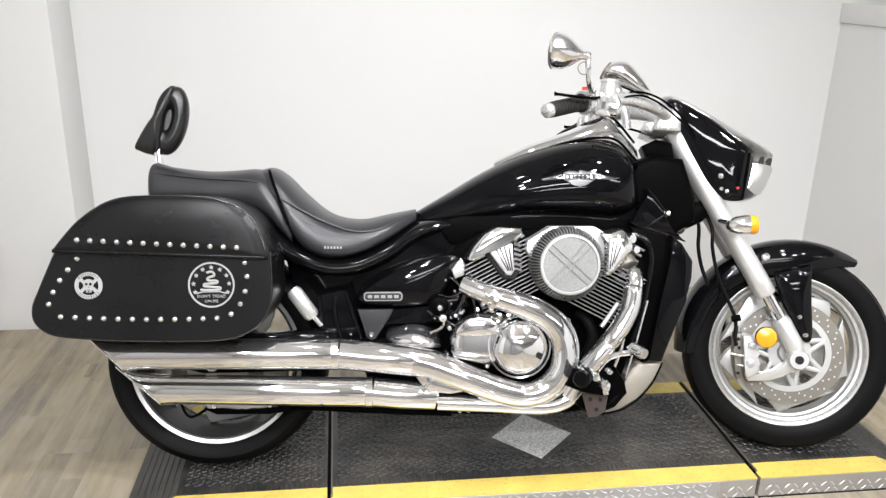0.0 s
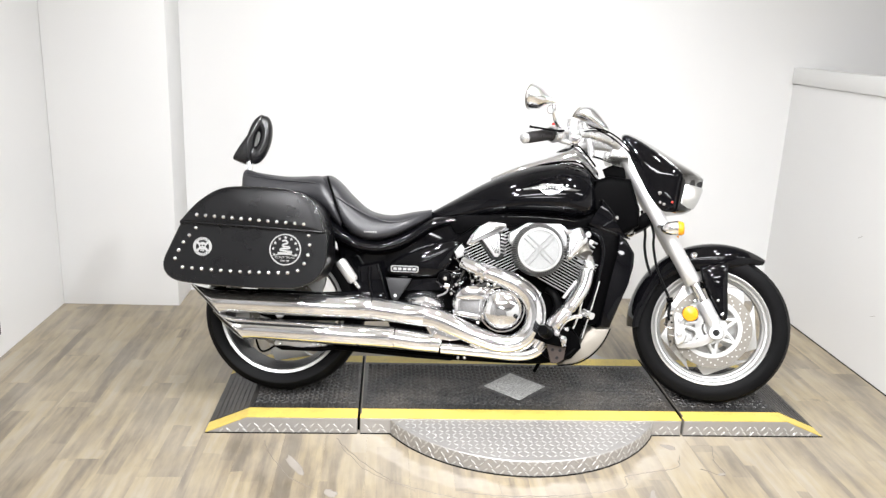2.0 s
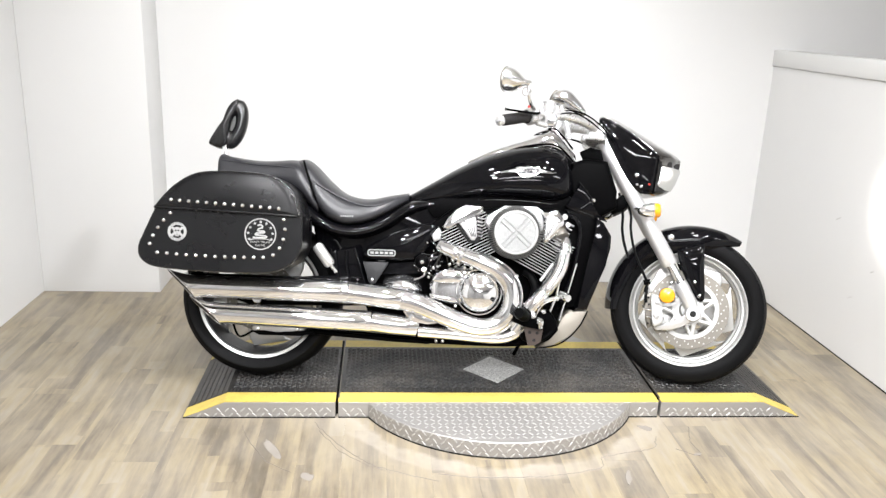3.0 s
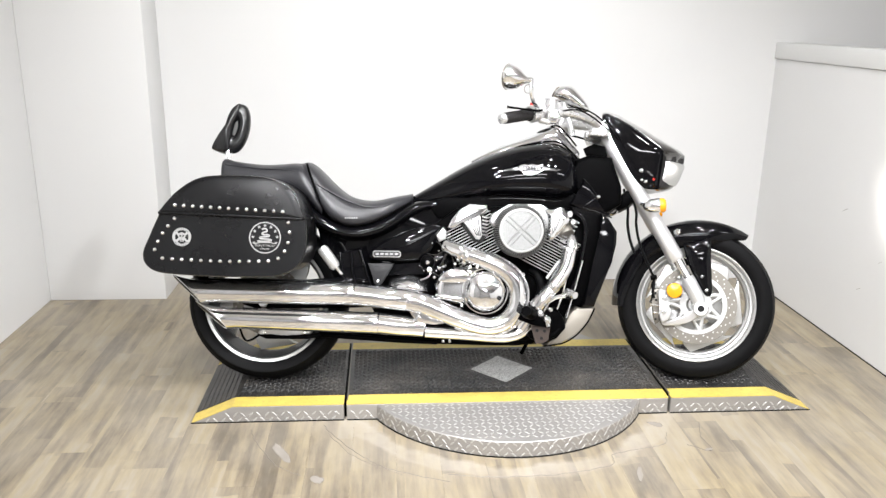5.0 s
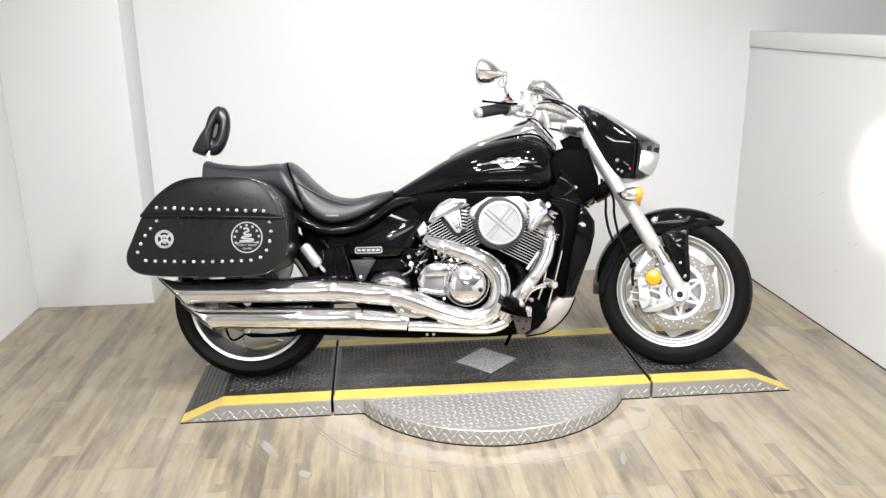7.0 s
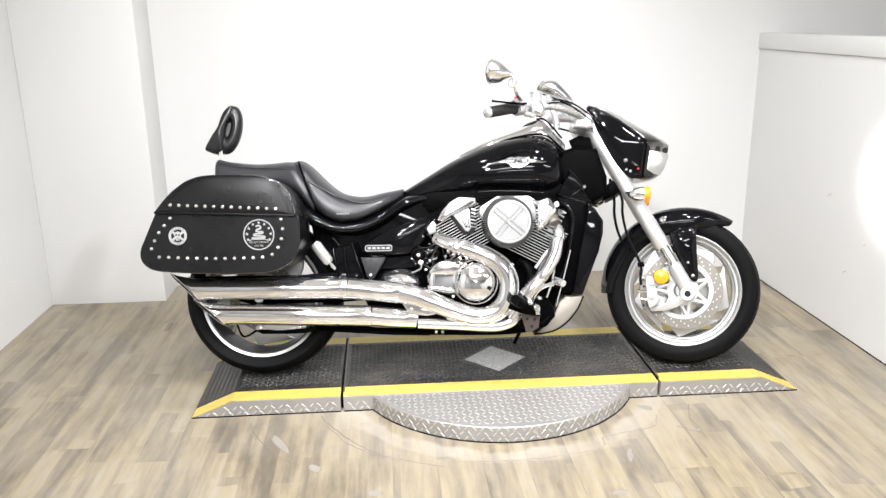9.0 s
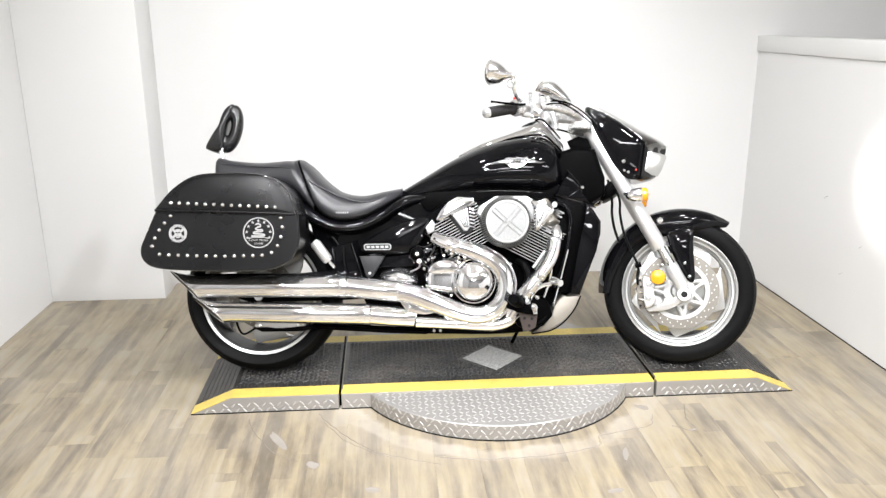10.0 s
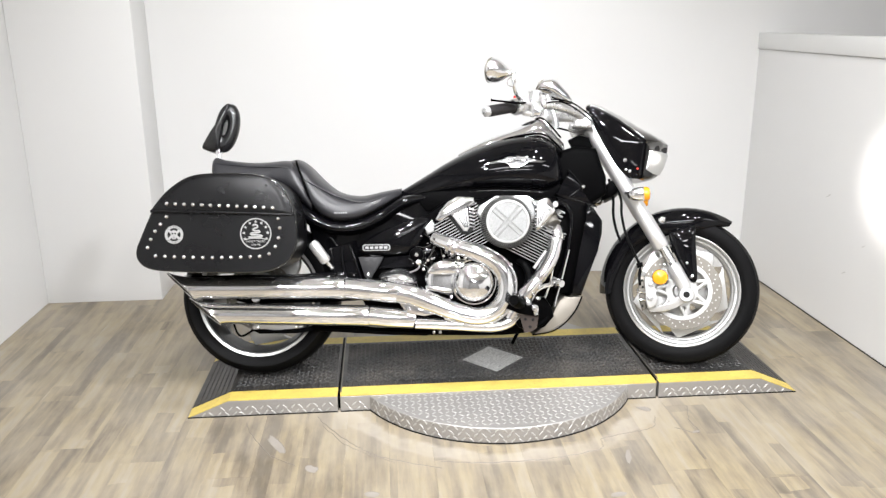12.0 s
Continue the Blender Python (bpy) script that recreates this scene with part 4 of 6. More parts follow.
for side in (-1, 1):
    g0, g1 = Vector((-0.700, 0.30 * side, 0.986)), Vector((-0.788, 0.415 * side, 0.945))
    grip = group("handlebar_grip", BARS, "dark rubber grip with a polished metal end")
    part("rubber", tube([along(g0, g1, t) for t in (0.0, 0.03, 0.06, 0.5, 0.92, 0.95)], [0.022, 0.027, 0.0215, 0.0205, 0.0215, 0.020], 20), M_GRIP, grip)
    for k in range(9):
        t = 0.12 + k * 0.085
        part("ring", tube([along(g0, g1, t), along(g0, g1, t + 0.03)], 0.0222, 20), M_GRIP, grip)
    part("end_cap", tube([along(g0, g1, t) for t in (0.93, 0.945, 1.03, 1.065, 1.085)], [0.017, 0.0205, 0.0200, 0.017, 0.011], 20), M_POLISHED, grip, "polished metal bar end")
    control = group("switch_housing", BARS, "polished switch housing with a red button")
    part("housing", tube([along(g0, g1, t) for t in (-0.36, -0.33, -0.30, -0.19, -0.17, -0.15, -0.04, -0.01, 0.0)], [0.022, 0.031, 0.034, 0.034, 0.030, 0.034, 0.035, 0.033, 0.027], 24), M_POLISHED, control)
    part("cable_boss", tube([along(g0, g1, -0.28) + Vector((0.01, 0, -0.026)), along(g0, g1, -0.28) + Vector((0.05, 0.02 * -side, -0.034))], [0.013, 0.009], 14), M_POLISHED, control)
    if side < 0:
        part("button", box_bm(-0.012, 0.012, -0.010, 0.010, 0.0, 0.012, 0.004), M_RED, control, "red kill switch", 40, Matrix.Translation(along(g0, g1, -0.09)) @ pose(0, 0, 0.031))
        part("starter_button", lathe([(0.0, -0.006), (0.006, -0.005), (0.007, 0.0), (0.0, 0.004)], 14), M_PLASTIC, control, "small black starter button", 40, Matrix.Translation(along(g0, g1, -0.10) + Vector((-0.022, -0.028, 0.0))))
    lever = [along(g0, g1, -0.12) + Vector((0.040, 0, 0.016)), along(g0, g1, 0.3) + Vector((0.052, 0, 0.022)), along(g0, g1, 0.75) + Vector((0.040, 0, 0.036)), along(g0, g1, 1.0) + Vector((0.016, 0, 0.046))]
    part("lever", tube(spline(lever), [0.005] * 11 + [0.0045] * 7 + [0.007], 10, 0.7), M_PLASTIC, control, "black hand lever")
    part("lever_pivot", lathe([(0.0, -0.012), (0.012, -0.012), (0.014, -0.008), (0.014, 0.010), (0.0, 0.012)], 18), M_POLISHED, control, "", 40, Matrix.Translation(along(g0, g1, -0.14) + Vector((0.040, 0, 0.016))) @ pose(0, 0, 0, 90))
    tank = group("fluid_reservoir", BARS, "polished fluid reservoir clamped to the bar")
    part("cup", lathe([(0.0, -0.024), (0.022, -0.024), (0.0255, -0.020), (0.0255, 0.014), (0.028, 0.016), (0.028, 0.021), (0.024, 0.024), (0.0, 0.024)], 32), M_POLISHED, tank, "", 40, pose(-0.628, 0.215 * side, 1.044, 90))
    for sx in (-0.014, 0.014):
        part("screw", lathe([(0.0, 0.0), (0.004, 0.0), (0.004, 0.003), (0.0, 0.004)], 8), M_STEEL, tank, "", 40, pose(-0.628 + sx, 0.215 * side, 1.068, 90))
    part("clamp", tube([(-0.655, 0.24 * side, 0.993), (-0.625, 0.21 * side, 1.002)], 0.029, 22), M_POLISHED, tank)
    part("base", prism([(-0.668, 0.966), (-0.60, 0.962), (-0.585, 0.990), (-0.60, 1.022), (-0.66, 1.022)], 0.215 * side - 0.032, 0.215 * side + 0.022, 0.012, 3), M_CHROME, tank)

# the right mirror: a bell-shaped shell with its glass to the rear, on a ball joint
mirror = group("mirror", BARS @ pose(-0.024, 0, -0.008), "chrome bell-shaped mirror on a thin stem")
head = pose(-0.722, -0.40, 1.112, 0, 9, -8)
body = []
for x, rr in ((-0.040, 0.0435), (-0.037, 0.0475), (-0.030, 0.0485), (-0.018, 0.0465), (-0.004, 0.0415), (0.010, 0.0335), (0.021, 0.0245), (0.030, 0.0165), (0.040, 0.0115), (0.048, 0.0100)):
    body.append([(x, 1.45 * rr * math.cos(2 * math.pi * k / 32), rr * math.sin(2 * math.pi * k / 32)) for k in range(32)])
part("shell", loft(body), M_CHROME, mirror, "", 50, head)
part("rim", tube([(-0.038, 1.45 * 0.0465 * math.cos(2 * math.pi * k / 40), 0.0465 * math.sin(2 * math.pi * k / 40)) for k in range(40)], 0.0026, 8, 1.0, True), M_STEEL, mirror, "dark metal rim of the mirror", 60, head)
part("glass", loft([[(x, 1.45 * 0.0425 * q * math.cos(2 * math.pi * k / 32), 0.0425 * q * math.sin(2 * math.pi * k / 32)) for k in range(32)] for x, q in ((-0.0405, 1.0), (-0.043, 0.97))]), M_GLASS, mirror, "flat mirror glass", 30, head)
part("ball_joint", lathe([(0.0, -0.0135), (0.007, -0.0115), (0.0115, -0.006), (0.013, 0.0), (0.0115, 0.006), (0.007, 0.0115), (0.0, 0.0135)], 20, (-0.671, -0.40, 1.107)), M_CHROME, mirror)
part("stem", tube(spline([(-0.642, -0.235, 1.005), (-0.648, -0.29, 1.020), (-0.660, -0.36, 1.036), (-0.665, -0.395, 1.060), (-0.668, -0.40, 1.104)], 6), [0.0095] * 10 + [0.0075] * 15, 14), M_CHROME, mirror, "", 60)
part("stem_nut", tube([(-0.6475, -0.288, 1.0195), (-0.650, -0.302, 1.023)], 0.0125, 6), M_CHROME, mirror)
part("cable_loop", tube(spline([(-0.676 + 0.017 * math.cos(a), -0.392, 1.075 + 0.017 * math.sin(a)) for a in (2 * math.pi * k / 10 for k in range(10))], 3, True), 0.0016, 6, 1.0, True), M_STEEL, mirror, "thin wire loop on the stem")
# a chrome instrument pod over the middle of the bars
POD = FORK @ pose(-0.1172, -0.4683, 0.1174) @ Matrix.Scale(0.82, 4)
pod = group("instrument_pod", POD, "chrome teardrop instrument pod above the handlebar")
axis = spline([(-0.640, 0.40, 1.203), (-0.590, 0.40, 1.196), (-0.540, 0.40, 1.168), (-0.478, 0.40, 1.126)], 5)
sizes = [0.036, 0.042, 0.045, 0.047, 0.048, 0.048, 0.047, 0.0455, 0.043, 0.040, 0.0365, 0.0325, 0.028, 0.0225, 0.0165, 0.006]
body = []
for p, rr in zip(axis, sizes):
    ring = []
    for k in range(28):
        c, q = math.cos(2 * math.pi * k / 28), math.sin(2 * math.pi * k / 28)
        lift = rr * (q if q > 0 else q * 0.75)
        ring.append((p.x + 0.50 * lift, p.y + 1.4 * rr * c, p.z + 0.86 * lift))
    body.append(ring)
part("shell", loft(body), M_CHROME, pod, "", 50)
part("gauge_rim", tube(spline([ring[21] for ring in body], 2), 0.0045, 8), M_PLASTIC, pod, "black underside edge of the pod", 40)
part("gauge_face", tube([Vector(body[0][k]) + Vector((-0.002, 0, 0)) for k in range(28)], 0.004, 8, 1.0, True), M_STEEL, pod, "metal ring round the gauge", 60)
part("post", tube(spline([(-0.600, 0.40, 1.170), (-0.585, 0.40, 1.120), (-0.560, 0.40, 1.06), (-0.545, 0.40, 1.0)]), 0.016, 12), M_POLISHED, pod)
for pts, r in (([(-0.62, -0.20, 1.018), (-0.55, -0.16, 1.045), (-0.48, -0.13, 1.035), (-0.41, -0.11, 0.99), (-0.36, -0.09, 0.93)], 0.0034), ([(-0.64, -0.23, 0.995), (-0.55, -0.18, 1.032), (-0.48, -0.15, 1.018), (-0.40, -0.12, 0.965)], 0.003), ([(-0.60, 0.20, 0.985), (-0.54, 0.13, 0.965), (-0.48, 0.08, 0.945)], 0.0042)):
    part("control_cable", tube(spline(pts), r, 8), M_PLASTIC, bike, "thin black control cable", 60, BARS)

# tank
TANK = [(-1.15, 0.725, 0.685, 0.05), (-1.05, 0.785, 0.69, 0.10), (-0.95, 0.845, 0.70, 0.135), (-0.85, 0.892, 0.712, 0.157), (-0.75, 0.925, 0.714, 0.17), (-0.65, 0.942, 0.71, 0.176), (-0.58, 0.935, 0.705, 0.17), (-0.53, 0.905, 0.715, 0.145), (-0.503, 0.83, 0.745, 0.09)]
part("fuel_tank", hull(TANK, 40), M_BLACK, bike, "glossy black teardrop fuel tank", 50)
rim_line = [(-1.15, 0.0, 0.69)] + [(x, -hull_side(TANK, x, b + 0.012), b + 0.004) for x, t, b, w in TANK[1:-1]] + [(-0.503, -0.05, 0.745)]
part("tank_seam", tube(spline(rim_line, 4), 0.005, 8), M_LIP, bike, "rolled lower lip of the tank")
console = [(-0.915, 0.874, 0.85, 0.012), (-0.86, 0.905, 0.87, 0.035), (-0.80, 0.932, 0.89, 0.05), (-0.70, 0.966, 0.92, 0.06), (-0.62, 1.000, 0.925, 0.066), (-0.58, 1.012, 0.92, 0.066), (-0.548, 0.985, 0.91, 0.056), (-0.512, 0.945, 0.88, 0.045), (-0.486, 0.916, 0.86, 0.03)]
part("tank_console", hull(console, 28, 2.2, 0.2), M_CHROME, bike, "chrome console with the speedometer", 50)
edge = [(x, -w * 0.98, b + (t - b) * 0.25) for x, t, b, w in console]
part("console_trim", tube(spline(edge, 4), 0.0045, 8), M_PLASTIC, bike, "thin black console gasket")
part("console_trim", tube(spline([(-0.60, -0.02, 1.012), (-0.575, -0.03, 1.012), (-0.545, -0.035, 0.986), (-0.50, -0.035, 0.932)]), 0.0038, 8), M_PLASTIC, bike, "black front edge of the console")
part("speedometer", lathe([(0.0, 0.0), (0.036, 0.0), (0.040, 0.003), (0.040, 0.008), (0.035, 0.011), (0.0, 0.010)], 32), M_LIP, bike, "round speedometer on the console", 40, pose(-0.615, 0, 0.992, 90, 0, 0) @ pose(0, 0, 0, 0, 0, 18))


def emblem(name, pts, stations, mat, parent, thick, label):
    """A flat badge that lies on the side of a rounded body."""
    bm = bmesh.new()
    a = [bm.verts.new((x, -hull_side(stations, x, zz) - 0.0005, zz)) for x, zz in pts]
    b = [bm.verts.new((x, -hull_side(stations, x, zz) - thick, zz)) for x, zz in pts]
    c = bm.verts.new((sum(p[0] for p in pts) / len(pts), min(v.co.y for v in b) - 0.001, sum(p[1] for p in pts) / len(pts)))
    for i in range(len(pts)):
        j = (i + 1) % len(pts)
        bm.faces.new((a[i], a[j], b[j], b[i]))
        bm.faces.new((b[i], b[j], c))
    return part(name, bm, mat, parent, label, 30)


badge = group("tank_badge", None, "silver winged tank badge")
emblem("shield", [(-0.742, 0.834), (-0.725, 0.841), (-0.700, 0.838), (-0.698, 0.845), (-0.675, 0.838), (-0.652, 0.842), (-0.650, 0.826), (-0.664, 0.816), (-0.679, 0.806), (-0.698, 0.801), (-0.717, 0.806), (-0.732, 0.816), (-0.746, 0.824)], TANK, M_BADGE, badge, 0.004, "")
emblem("wing", [(-0.803, 0.821), (-0.795, 0.816), (-0.746, 0.820), (-0.746, 0.834), (-0.770, 0.829)], TANK, M_BADGE, badge, 0.004, "")
emblem("wing", [(-0.583, 0.824), (-0.60, 0.819), (-0.650, 0.820), (-0.650, 0.836), (-0.62, 0.829)], TANK, M_BADGE, badge, 0.004, "")


def ledge(pts, r, mat, lift=0.006):
    """A thin raised line on the side of the tank."""
    part("badge_line", tube([(x, -hull_side(TANK, x, zz) - lift, zz) for x, zz in pts], r, 6), mat, badge)


ledge([(-0.742, 0.836), (-0.725, 0.842), (-0.700, 0.839), (-0.698, 0.845), (-0.675, 0.839), (-0.652, 0.842)], 0.0016, M_CHROME)
ledge([(-0.746, 0.823), (-0.732, 0.815), (-0.717, 0.805), (-0.698, 0.800), (-0.679, 0.805), (-0.664, 0.815), (-0.650, 0.825)], 0.0016, M_CHROME)
ledge([(-0.790, 0.8215), (-0.748, 0.829)], 0.0012, M_PLASTIC, 0.0055)
ledge([(-0.596, 0.8235), (-0.648, 0.830)], 0.0012, M_PLASTIC, 0.0055)
emblem("letter_field", [(-0.738, 0.819), (-0.655, 0.819), (-0.655, 0.834), (-0.738, 0.834)], TANK, M_SATIN, badge, 0.0065, "dark field behind the lettering")
for k in range(7):
    x = -0.733 + k * 0.011
    part("letter_bar", box_bm(-0.0032, 0.0032, -0.0006, 0.0006, -0.0045, 0.0045), M_SILVER, badge, "", 30, pose(x, -hull_side(TANK, x, 0.8265) - 0.0085, 0.8265, -8))

# seats
SEAT = [(-1.585, 0.848, 0.80, 0.12), (-1.55, 0.854, 0.755, 0.155), (-1.51, 0.828, 0.685, 0.178), (-1.46, 0.777, 0.618, 0.188), (-1.39, 0.723, 0.592, 0.19), (-1.305, 0.706, 0.606, 0.183), (-1.222, 0.722, 0.648, 0.15), (-1.147, 0.736, 0.70, 0.085)]
rider = group("rider_seat", None, "smooth black scooped rider seat")
part("cushion", hull(SEAT, 36, 2.7, 0.28), M_VINYL, rider, "", 60)
back = [(-1.556, 0.842), (-1.550, 0.830), (-1.538, 0.80), (-1.520, 0.755), (-1.502, 0.708), (-1.482, 0.665), (-1.458, 0.632)]
part("back_piping", tube(spline([(x, -hull_side(SEAT, x, min(zz, 0.845), 2.7, 0.28) - 0.0015, zz) for x, zz in back], 4), 0.0045, 8), M_PLASTIC, rider)
seam = [(-1.56, 0.805), (-1.535, 0.775), (-1.489, 0.747), (-1.427, 0.713), (-1.38, 0.692), (-1.333, 0.677), (-1.285, 0.674), (-1.239, 0.685), (-1.19, 0.708)]
part("piping", tube(spline([(x, -hull_side(SEAT, x, zz, 2.7, 0.28) - 0.001, zz) for x, zz in seam], 4), 0.0035, 8), M_VINYL, rider)
for k in range(6):
    part("maker_mark", box_bm(-0.0028, 0.0018, -0.0008, 0.0008, -0.003, 0.0035), M_MARK, rider, "", 30, pose(-1.398 + k * 0.0085, -hull_side(SEAT, -1.398 + k * 0.0085, 0.632, 2.7, 0.28) - 0.001, 0.632))
PILLION = [(-1.888, 0.862, 0.755, 0.10), (-1.878, 0.866, 0.745, 0.125), (-1.84, 0.855, 0.742, 0.135), (-1.73, 0.843, 0.740, 0.15), (-1.65, 0.846, 0.735, 0.158), (-1.60, 0.850, 0.722, 0.166), (-1.56, 0.838, 0.698, 0.176), (-1.52, 0.78, 0.66, 0.180), (-1.49, 0.72, 0.63, 0.170)]
pillion = group("pillion_seat", None, "smooth black pillion seat")
part("cushion", hull(PILLION, 32, 2.8, 0.4), M_VINYL, pillion, "", 60)
part("piping", tube(spline([(x, -hull_side(PILLION, x, zz, 2.8, 0.4) - 0.001, zz) for x, zz in ((-1.87, 0.835), (-1.80, 0.826), (-1.72, 0.818), (-1.63, 0.814), (-1.58, 0.808))], 4), 0.003, 8), M_VINYL, pillion)
rest = group("backrest", None, "black padded ring-shaped passenger backrest")
rings = []
for k in range(44):
    a = 2 * math.pi * k / 44
    ca, sa = math.cos(a), math.sin(a)
    # outer oval, and the smaller opening a little off its middle
    ou, ow, iu, iw = 0.047 * ca, 0.100 * sa, -0.010 + 0.0085 * ca, 0.002 + 0.030 * sa
    mu, mw, du, dw = (ou + iu) / 2, (ow + iw) / 2, (ou - iu) / 2, (ow - iw) / 2
    ring = []
    for h in range(18):
        s, y = math.cos(2 * math.pi * h / 18), 0.030 * math.sin(2 * math.pi * h / 18)
        u, w = mu + du * s, mw + dw * s
        ring.append((-1.848 + u * 0.978 + w * 0.21, y, 0.988 - u * 0.21 + w * 0.978))
    rings.append(ring)
part("pad", loft(rings, False, True), M_PAD, rest, "", 60)
side_roll = outline([(-1.947, 0.912), (-1.919, 0.965), (-1.893, 1.004), (-1.879, 1.044), (-1.862, 1.072), (-1.836, 1.088), (-1.838, 1.050), (-1.856, 1.005), (-1.868, 0.949), (-1.878, 0.892), (-1.91, 0.891), (-1.938, 0.901)], 4)
part("side_roll", pillow(side_roll, -0.030, 0.035, 0.028, 0.016), M_PAD, rest, "", 80)
part("pad_seam", tube(spline([(-1.842, -0.034, 1.080), (-1.858, -0.038, 1.03), (-1.872, -0.039, 0.97), (-1.882, -0.037, 0.905)], 4), 0.0022, 8), M_PAD, rest, "", 60)
part("post", prism([(-1.892, 0.905), (-1.875, 0.905), (-1.872, 0.84), (-1.889, 0.84)], -0.03, 0.01, 0.003), M_CHROME, rest, "chrome backrest post")

# tail and side panels
TAIL = [(-2.05, 0.63, 0.50, 0.09), (-1.95, 0.745, 0.53, 0.13), (-1.80, 0.785, 0.58, 0.145), (-1.65, 0.765, 0.61, 0.160), (-1.55, 0.705, 0.602, 0.176), (-1.48, 0.650, 0.570, 0.180), (-1.40, 0.612, 0.545, 0.184), (-1.31, 0.618, 0.548, 0.180), (-1.22, 0.660, 0.585, 0.165), (-1.14, 0.705, 0.640, 0.14), (-1.05, 0.715, 0.672, 0.11), (-0.95, 0.715, 0.690, 0.08)]
part("tail_body", hull(TAIL, 32, 2.6, 0.45), M_BLACK, bike, "glossy black rear body under the seat", 50)
part("inner_frame", prism([(-1.52, 0.62), (-1.25, 0.66), (-1.02, 0.705), (-0.96, 0.69), (-1.0, 0.45), (-1.30, 0.36), (-1.42, 0.38), (-1.49, 0.48)], -0.10, 0.12, 0.012), M_BLACK, bike, "black inner frame")
part("backbone", prism([(-1.10, 0.70), (-0.95, 0.735), (-0.52, 0.745), (-0.49, 0.70), (-0.50, 0.655), (-1.05, 0.635)], -0.11, 0.11, 0.012), M_PLASTIC, bike, "black frame backbone under the tank")
cover = group("side_cover", None, "glossy black side cover with a silver plate")
COVER = [(-1.318, 0.486), (-1.301, 0.512), (-1.25, 0.545), (-1.18, 0.580), (-1.10, 0.606), (-1.045, 0.613), (-1.030, 0.600), (-1.042, 0.565), (-1.065, 0.52), (-1.10, 0.480), (-1.14, 0.470), (-1.21, 0.467), (-1.29, 0.471)]
part("panel", pillow(outline(COVER, 4), -0.172, -0.10, 0.03, 0.012), M_BLACK, cover, "", 60)
plate_pts = [(-1.289, 0.485), (-1.195, 0.485), (-1.189, 0.491), (-1.189, 0.504), (-1.195, 0.510), (-1.289, 0.510), (-1.295, 0.504), (-1.295, 0.491)]
part("name_plate", prism(plate_pts, -0.186, -0.181, 0.001, 1), M_FIN, cover, "small silver name plate")
part("plate_field", prism([(x * 0.93 + 0.07 * -1.242, (zz - 0.4975) * 0.74 + 0.4975) for x, zz in plate_pts], -0.1868, -0.185, 0.0, 1), M_SATIN, cover, "dark field of the plate")
for k in range(5):
    part("letter_bar", box_bm(-0.0062, 0.0062, -0.0005, 0.0005, -0.0042, 0.0042), M_FIN, cover, "", 30, pose(-1.278 + k * 0.018, -0.1872, 0.4975))
part("frame_cover", prism([(-1.42, 0.50), (-1.345, 0.515), (-1.305, 0.395), (-1.30, 0.37), (-1.41, 0.37), (-1.402, 0.43)], -0.165, -0.09, 0.008), M_BLACK, bike, "glossy black frame cover")
# gloss tubes added along the frame cover to catch highlights at its edges
for pts in ([(-1.375, -0.17, 0.50), (-1.373, -0.172, 0.44), (-1.355, -0.172, 0.37)], [(-1.418, -0.17, 0.50), (-1.412, -0.172, 0.44), (-1.405, -0.172, 0.375)], [(-1.345, -0.17, 0.512), (-1.325, -0.172, 0.45), (-1.302, -0.172, 0.378)]):
    part("frame_tube", tube(spline(pts), 0.006, 10), M_BLACK, bike, "thin gloss black tube added for edge highlights", 60)
part("peg_hanger", prism([(-1.312, 0.462), (-1.215, 0.462), (-1.222, 0.445), (-1.262, 0.382), (-1.275, 0.376), (-1.288, 0.386)], -0.185, -0.165, 0.004), M_SATIN, bike, "satin grey triangular peg hanger")
part("hanger_bolt", lathe([(0.0, -0.006), (0.006, -0.005), (0.008, 0.0), (0.0, 0.004)], 12, (-1.274, -0.187, 0.394)), M_CHROME, bike)
peg = group("passenger_peg", None, "folded chrome passenger footpeg")
part("bar", tube([(-1.487, -0.20, 0.520), (-1.480, -0.20, 0.512), (-1.436, -0.20, 0.452), (-1.430, -0.20, 0.444)], [0.015, 0.021, 0.021, 0.015], 16, 0.8), M_ALLOY, peg)
part("hinge", tube([(-1.432, -0.19, 0.447), (-1.412, -0.18, 0.420)], 0.009, 12), M_CHROME, peg)
part("ribs", tube([(-1.470, -0.208, 0.515), (-1.425, -0.208, 0.455)], 0.006, 8), M_STEEL, peg)

# engine
part("engine_block", prism([(-1.05, 0.62), (-0.98, 0.675), (-0.70, 0.69), (-0.53, 0.68), (-0.46, 0.62), (-0.50, 0.40), (-0.56, 0.24), (-0.66, 0.165), (-0.95, 0.16), (-1.25, 0.19), (-1.35, 0.38), (-1.18, 0.48)], -0.125, 0.14, 0.012), M_PLASTIC, bike, "black engine casing")
for name, cx, cz, tilt in (("rear", -0.905, 0.550, -27), ("front", -0.632, 0.512, 27)):
    cyl = group("cylinder", pose(cx, 0, cz, 0, tilt, 0), "finned black cylinder with polished fin edges")
    part("sleeve", box_bm(-0.075, 0.075, -0.165, 0.165, -0.075, 0.10, 0.02), M_PLASTIC, cyl)
    for k in range(15):
        zz = -0.071 + k * 0.0107
        part("fin", box_bm(-0.098, 0.098, -0.188, 0.188, -0.0016, 0.0016, 0.0006, 1), M_PLASTIC, cyl, "", 30, pose(0, 0, zz))
        part("fin_edge", box_bm(-0.097, 0.097, -0.1925, -0.1885, -0.0015, 0.0015, 0.0004, 1), M_FIN, cyl, "polished edge of the fin", 30, pose(0, 0, zz))
rc = group("cylinder_head_cover", None, "chrome rear cylinder head cover")
